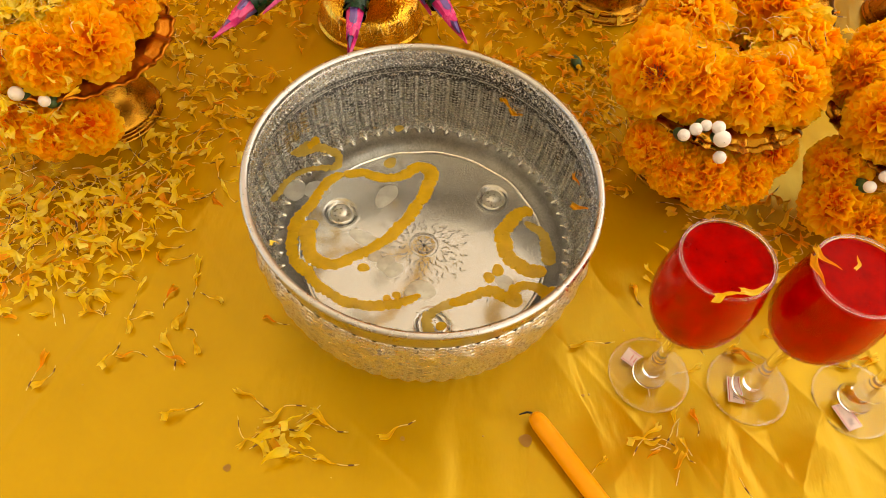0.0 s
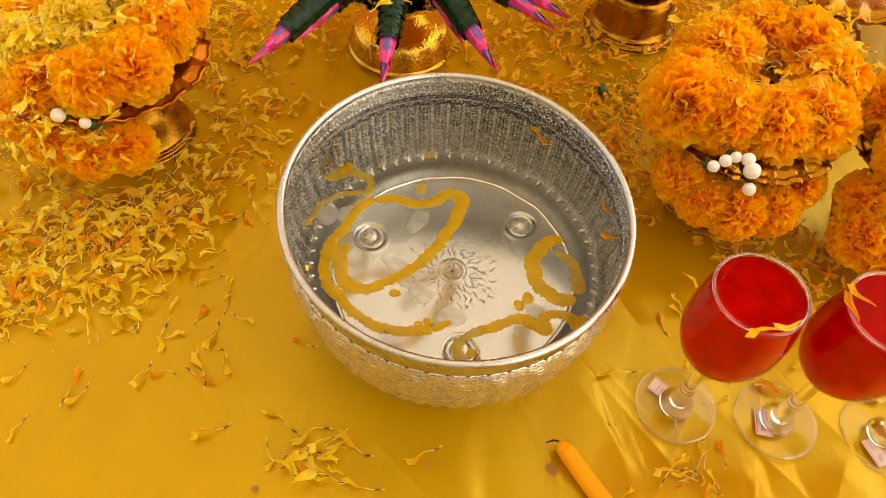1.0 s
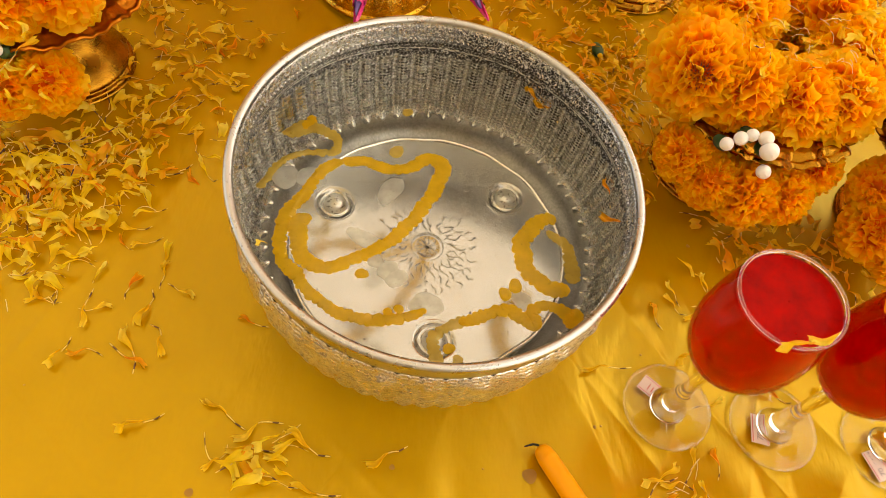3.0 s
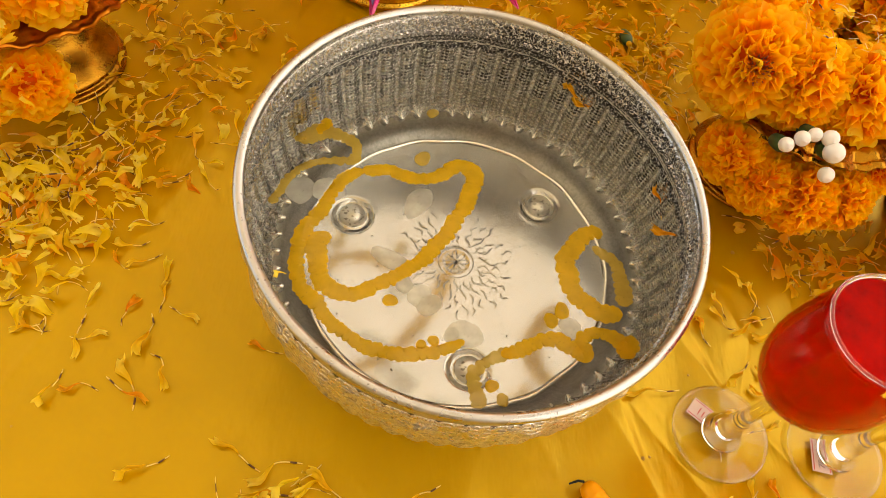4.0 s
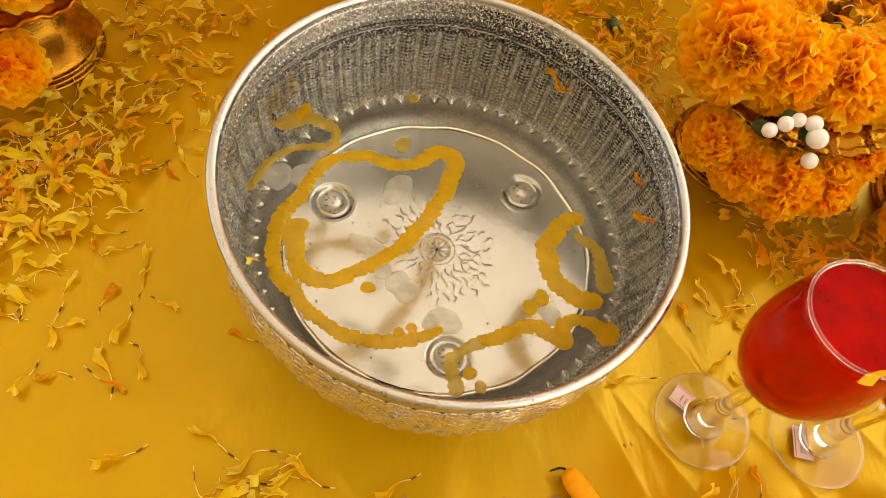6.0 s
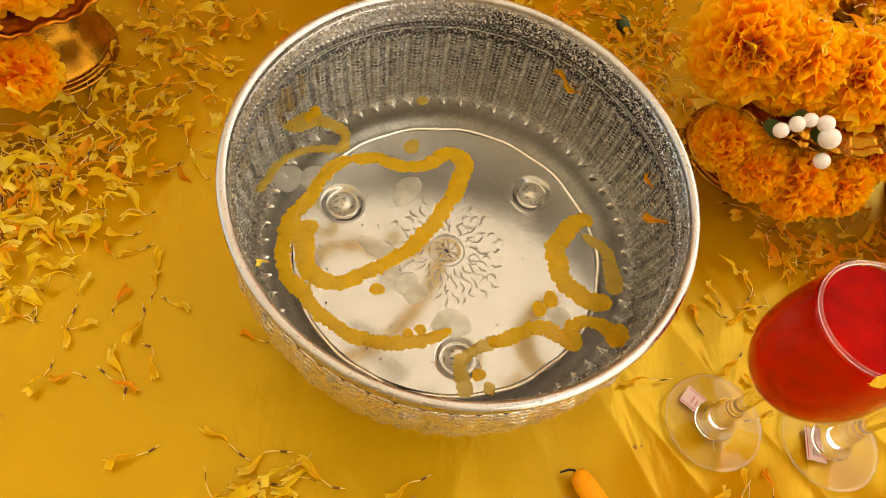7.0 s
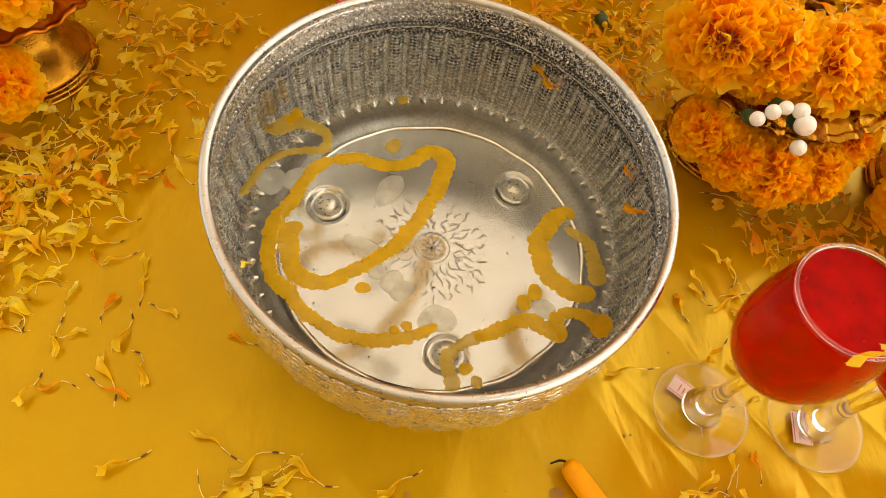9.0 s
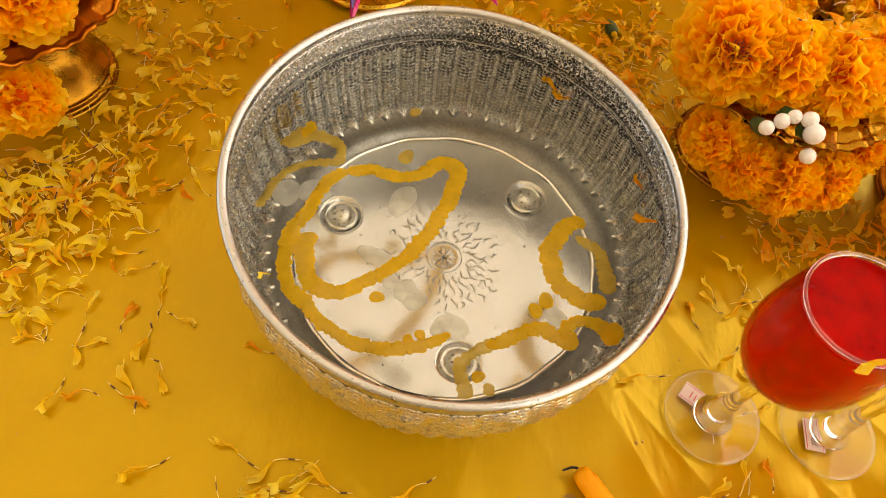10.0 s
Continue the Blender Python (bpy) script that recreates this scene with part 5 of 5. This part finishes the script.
FRONT_RIGHT = [(123, -44, 161, -32), (163, -117, 191, -106), (177, -114, 201, -103), (204, -83, 198, -116), (217, -82, 222, -96), (205, -106, 208, -123), (179, 24, 184, 4), (191, 46, 199, 35), (150, -128, 143, -135), (201, -43, 180, -51), (230, -44, 206, -57), (282, -12, 305, -3)]
RIGHT = [(222, 61, 233, 35), (202, 12, 233, 37), (217, 14, 244, 23), (188, 34, 202, 12), (179, 26, 183, 5), (254, 82, 263, 59), (218, 60, 224, 43), (230, 28, 205, 30), (283, 102, 304, 76), (193, -27, 213, -3), (210, -24, 237, -24)]
used = set()
for n, (x0, y0, x1, y1) in enumerate(FRONT_LEFT + LEFT + FRONT_RIGHT + RIGHT):
    tone = "orange" if n in (10, 12, 13, 18, 26, 34, 46) else "yellow"
    length = max(0.024, math.hypot(x1 - x0, y1 - y0) / 1000 * 1.02)
    m = pose(x0 / 1000, y0 / 1000, float(ground(x0 / 1000, y0 / 1000)) + 0.0006, 0, 0, math.degrees(math.atan2(y1 - y0, x1 - x0))) @ Matrix.Diagonal((length, min(length, 0.032), min(length, 0.032), 1))
    key = (tone, n % 10)
    if key in used:
        copy_thing(PETAL_THINGS[key], Matrix.Identity(4)).matrix_basis = m
    else:
        used.add(key)
        PETAL_THINGS[key].matrix_basis = m

for key, p in PETAL_THINGS.items():
    if key not in used:
        p.matrix_basis = pose(-0.20 - 0.010 * key[1], 0.050 + 0.007 * key[1], 0.0015, 0, 0, 50 * key[1]) @ Matrix.Diagonal((0.03, 0.03, 0.03, 1))


def scatter(name, spots, label, seed, tones, place=None, pale=None):
    """Many florets in one mesh. spots: (x, y, spread along x and y, how many)."""
    g = np.random.default_rng(seed)
    verts, faces, mats, uvs = [], [], [], []

    def add(pts, close, mat, m, uv=None):
        r, c = pts.shape[:2]
        base = len(verts)
        q = pts.reshape(-1, 3) @ np.array(m.to_3x3()).T + np.array(m.translation)
        verts.extend(q.tolist())
        for i in range(r - 1):
            for j in range(c if close else c - 1):
                k = (j + 1) % c
                f = (i * c + j, i * c + k, (i + 1) * c + k, (i + 1) * c + j)
                faces.append(tuple(base + v for v in f))
                mats.append(mat)
                uvs.extend(((uv.reshape(-1, 2)[v] if uv is not None else (0, 0)) for v in f))

    a3 = np.linspace(0, 2 * np.pi, 3, endpoint=False)
    ring = np.stack([0 * a3, np.cos(a3), np.sin(a3)], -1)
    for x, y, sx, sy, n in spots:
        for k in range(n):
            px, py = g.normal(x, sx), g.normal(y, sy)
            if place is None and math.hypot(px - 0.001, py - 0.010) < (0.158 if px < 0 else 0.124):
                continue
            length = g.uniform(0.021, 0.042) * (1.0 if place is None else 0.8)
            pile = g.uniform(0, 0.004) * min(1, n / 60)
            if place is None:
                m = pose(px, py, float(ground(px, py)) + 0.0014 + pile, g.normal(0, 28), g.normal(0, 12), g.uniform(0, 360)) @ Matrix.Diagonal((length, length, length, 1))
            else:
                m = place(px, py, g) @ Matrix.Diagonal((length, length, length, 1))
            blade, uv, stalk, seeds, bristles = FLORETS[int(g.integers(10))]
            tone = int(g.choice(3, p=tones))
            kind = g.random()
            if kind < 0.88:
                add(blade, False, tone, m, uv)
            if kind < 0.42 or kind > 0.88:
                for line, w, mat in ((stalk, 0.011, 3), (seeds, 0.016, 4), (bristles, 0.010, 3)):
                    if mat == 4 and g.random() < 0.35:
                        continue
                    add(line[:, None] + ring[None] * w, True, mat, m)
    me = bpy.data.meshes.new(name)
    me.from_pydata(verts, [], faces)
    for mat in (pale or YELLOW, MIXED, FALLEN, STRAW, SEED):
        me.materials.append(mat)
    me.polygons.foreach_set("material_index", mats)
    me.polygons.foreach_set("use_smooth", [True] * len(faces))
    me.uv_layers.new(name="UVMap").data.foreach_set("uv", np.array(uvs, float).ravel())
    return tagged(new(name, me), label, "petals", kind="stuff")


scatter("fallen_petals", [
    (-0.344, 0.025, 0.045, 0.022, 90), (-0.292, 0.040, 0.035, 0.022, 85), (-0.342, -0.015, 0.040, 0.020, 60), (-0.243, 0.030, 0.025, 0.020, 35),
    (-0.286, -0.015, 0.035, 0.016, 30), (-0.253, 0.079, 0.030, 0.020, 40), (-0.355, -0.055, 0.025, 0.016, 24), (-0.335, -0.058, 0.040, 0.012, 26), (-0.275, -0.045, 0.030, 0.012, 10), (-0.209, 0.107, 0.028, 0.030, 30)],
    "heaped fallen yellow marigold petals on the cloth", 21, (0.70, 0.21, 0.09), pale=LEMON)
scatter("fallen_petals", [
    (-0.250, 0.160, 0.035, 0.040, 45), (-0.215, 0.213, 0.040, 0.030, 45), (-0.265, 0.290, 0.050, 0.040, 90), (-0.235, 0.350, 0.060, 0.040, 90),
    (-0.402, 0.061, 0.040, 0.040, 50), (-0.36, 0.33, 0.08, 0.06, 120), (-0.20, 0.44, 0.10, 0.05, 120), (-0.185, 0.150, 0.020, 0.030, 12), (-0.44, 0.20, 0.04, 0.08, 80)],
    "scattered yellow and orange petals behind the bowl", 22, (0.52, 0.36, 0.12))
scatter("fallen_petals", [
    (0.052, 0.348, 0.045, 0.035, 80), (0.097, 0.280, 0.035, 0.030, 60), (0.136, 0.374, 0.045, 0.035, 80), (0.158, 0.273, 0.025, 0.030, 60),
    (0.150, 0.204, 0.016, 0.025, 55), (0.166, 0.161, 0.014, 0.020, 25), (0.062, 0.425, 0.06, 0.04, 90), (0.26, 0.46, 0.05, 0.04, 90), (0.30, 0.36, 0.05, 0.04, 60), (0.03, 0.205, 0.03, 0.03, 14)],
    "loose orange petal shreds lying behind the bowl", 23, (0.24, 0.54, 0.22))
scatter("fallen_petals", [
    (0.272, 0.095, 0.030, 0.016, 32), (0.318, 0.085, 0.030, 0.020, 30), (0.300, 0.060, 0.030, 0.016, 18), (0.37, 0.06, 0.03, 0.03, 30), (0.245, 0.055, 0.022, 0.014, 10),
    (0.205, -0.108, 0.010, 0.007, 5), (0.290, 0.000, 0.040, 0.020, 12), (0.355, 0.000, 0.03, 0.03, 16)],
    "loose orange and yellow petals under the flower trays", 24, (0.25, 0.40, 0.35))


scatter("fallen_petals", [(-0.082, -0.138, 0.009, 0.007, 17), (-0.300, 0.010, 0.05, 0.03, 40)], "crumpled pale yellow petals lying on the cloth", 30, (0.93, 0.05, 0.02), pale=LEMON)


def on_ring(cx, cy, cz, rad):
    def place(px, py, g):
        a = g.uniform(0, 2 * math.pi)
        r = rad + g.normal(0, 0.016)
        return pose(cx + r * math.cos(a), cy + r * math.sin(a), cz + 0.027 - 12 * (r - rad) ** 2 + g.uniform(0, 0.003), g.normal(0, 25), g.normal(0, 18), g.uniform(0, 360))
    return place


def down_front(cx, cy, z0, z1):
    def place(px, py, g):
        return pose(cx + g.normal(0, 0.035), cy + g.normal(0, 0.012), g.uniform(z0, z1), g.uniform(30, 75), g.normal(0, 30), g.uniform(0, 360))
    return place


scatter("strewn_petals", [(0, 0, 1, 1, 95)], "yellow petals strewn over the marigold ring", 25, (0.35, 0.55, 0.10), on_ring(0.238, 0.196, 0.136, 0.060))
scatter("strewn_petals", [(0, 0, 1, 1, 165)], "yellow petals strewn thickly over the marigolds", 26, (0.85, 0.15, 0.0), on_ring(-0.328, 0.148, 0.128, 0.060), LEMON)
scatter("strewn_petals", [(0, 0, 1, 1, 90)], "yellow petals caught on the hanging marigolds", 27, (0.85, 0.15, 0.0), down_front(-0.348, 0.058, 0.070, 0.120), LEMON)
scatter("strewn_petals", [(0, 0, 1, 1, 60)], "yellow petals strewn over the folded leaves", 28, (0.9, 0.1, 0.0), on_ring(-0.085, 0.318, 0.122, 0.100), LEMON)
scatter("strewn_petals", [(0, 0, 1, 1, 16)], "yellow petals strewn over the marigold ring", 29, (0.25, 0.55, 0.20), on_ring(0.405, 0.152, 0.130, 0.058))

# petals stuck to the bowl's wall and its rim, and on the drinks
for tone, k, x, y, z, rx, ry, rz, ln in (
    ("yellow", 0, -0.0735, 0.0980, 0.118, 60, 20, 100, 0.013), ("orange", 1, 0.0500, 0.1120, 0.1150, 50, 10, -40, 0.024), ("orange", 2, 0.0560, 0.1080, 0.1085, 55, 0, -15, 0.026),
    ("orange", 3, 0.1070, 0.0500, 0.1050, 30, 20, -60, 0.022), ("orange", 4, 0.1040, 0.0200, 0.1010, 0, -15, -20, 0.032), ("yellow", 1, -0.0900, -0.0690, 0.1400, 0, 30, 40, 0.014),
    ("yellow", 1, 0.1610, -0.0985, 0.1750, 10, 0, 22, 0.040), ("yellow", 2, 0.1800, -0.0900, 0.1745, 15, 0, 30, 0.036), ("orange", 2, 0.2290, -0.0520, 0.1750, 25, 5, -35, 0.036),
    ("orange", 4, 0.2290, -0.0560, 0.1740, 20, 6, -78, 0.038), ("yellow", 3, 0.2530, -0.0640, 0.1705, 10, 0, 70, 0.022)):
    ob = copy_thing(PETAL_THINGS[tone, k], Matrix.Identity(4))
    ob.matrix_basis = pose(x, y, z, rx, ry, rz) @ Matrix.Diagonal((ln, min(ln * 1.1, 0.024), min(ln * 0.9, 0.026), 1))
    if z > 0.12:
        for o in list(ob.children):
            if not o.name.startswith("blade"):
                bpy.data.objects.remove(o)
    place_words = "stuck to the wet silver wall" if z < 0.12 else "lying on the rim"
    tagged(ob, f"{tone} marigold petal {place_words}", "petal")

# a green bud, pale stamens, spots on the cloth
bud = thing("flower_bud", "small green marigold bud among the fallen petals", "bud", pose(0.1366, 0.3021, 0.005, 80, 0, 10))
part_of("calyx", lathe("calyx", smoothed([(0.0003, -0.010), (0.003, -0.008), (0.0052, 0.0), (0.0046, 0.008), (0.002, 0.011)], 5), 16), CALYX, bud)
part_of("petal_tuft", lathe("petal_tuft", smoothed([(0.0018, 0.010), (0.0026, 0.012), (0.0018, 0.014), (0.0003, 0.0145)], 4), 12), YELLOW, bud, "yellow petal tuft")
for x, y, r in ((0.091, -0.1215, 0.0048), (0.002, -0.1295, 0.0018), (-0.1165, -0.1635, 0.0026), (0.060, -0.122, 0.0008), (0.134, -0.082, 0.0013), (0.2138, 0.0856, 0.0017), (0.139, -0.080, 0.0009), (-0.236, -0.115, 0.0007), (0.170, -0.02, 0.0009), (-0.04, -0.06, 0.0)):
    if r:
        me = lathe("spot", [(0.0002, 0.0003), (0.6 * r, 0.0003), (r, 0.0001)], 24, None, 0.1, lambda a, i, q, z: (q * (1 + 0.08 * np.sin(3 * a + r * 9000)), z + 0 * a))
        ob = part_of("spot", me, STAIN)
        ob.matrix_basis = pose(x, y, float(ground(x, y)) + 0.0004)
        tagged(ob, "round brown wax spot dried on the cloth", "stain", "spots on the cloth")


def threads(name, label, spots, seed):
    """Fine pale stamens lying about."""
    g = np.random.default_rng(seed)
    verts, faces = [], []
    for x, y, z, spread, n in spots:
        for k in range(n):
            px, py = g.normal(x, spread), g.normal(y, spread)
            a, ln, b = g.uniform(0, 6.3), g.uniform(0.006, 0.015), g.normal(0, 0.15)
            s = np.linspace(0, 1, 6)
            base = (float(ground(px, py)) + 0.002) if z == 0 else z + g.uniform(-0.004, 0.004)
            path = np.stack([px + ln * s * np.cos(a + b * s), py + ln * s * np.sin(a + b * s), base + g.uniform(0, 0.004) * np.sin(3 * s)], -1)
            me_pts = path[:, None] + 0.00022 * np.array([(0, 0, 1), (math.sin(a), -math.cos(a), -0.5), (-math.sin(a), math.cos(a), -0.5)])[None]
            o = len(verts)
            verts += me_pts.reshape(-1, 3).tolist()
            faces += [(o + i * 3 + j, o + i * 3 + (j + 1) % 3, o + (i + 1) * 3 + (j + 1) % 3, o + (i + 1) * 3 + j) for i in range(5) for j in range(3)]
    me = bpy.data.meshes.new(name)
    me.from_pydata(verts, [], faces)
    return tagged(part_of(name, me, PALE_THREAD), label, "stamens", kind="stuff")


PALE_THREAD = plain("pale_stamen", (0.86, 0.74, 0.42), 0.6)
threads("pale_stamens", "fine pale stamens among the fallen petals", [(0.158, 0.225, 0, 0.014, 40), (0.150, 0.270, 0, 0.03, 26), (-0.29, 0.03, 0, 0.05, 22), (-0.22, 0.15, 0, 0.05, 14), (0.29, 0.07, 0, 0.03, 8), (0.10, 0.32, 0, 0.05, 12), (0.20, -0.105, 0, 0.012, 8)], 41)
threads("pale_stamens", "fine pale stamens caught on the marigold heads", [(0.245, 0.165, 0.159, 0.026, 16), (-0.335, 0.140, 0.156, 0.03, 24)], 42)
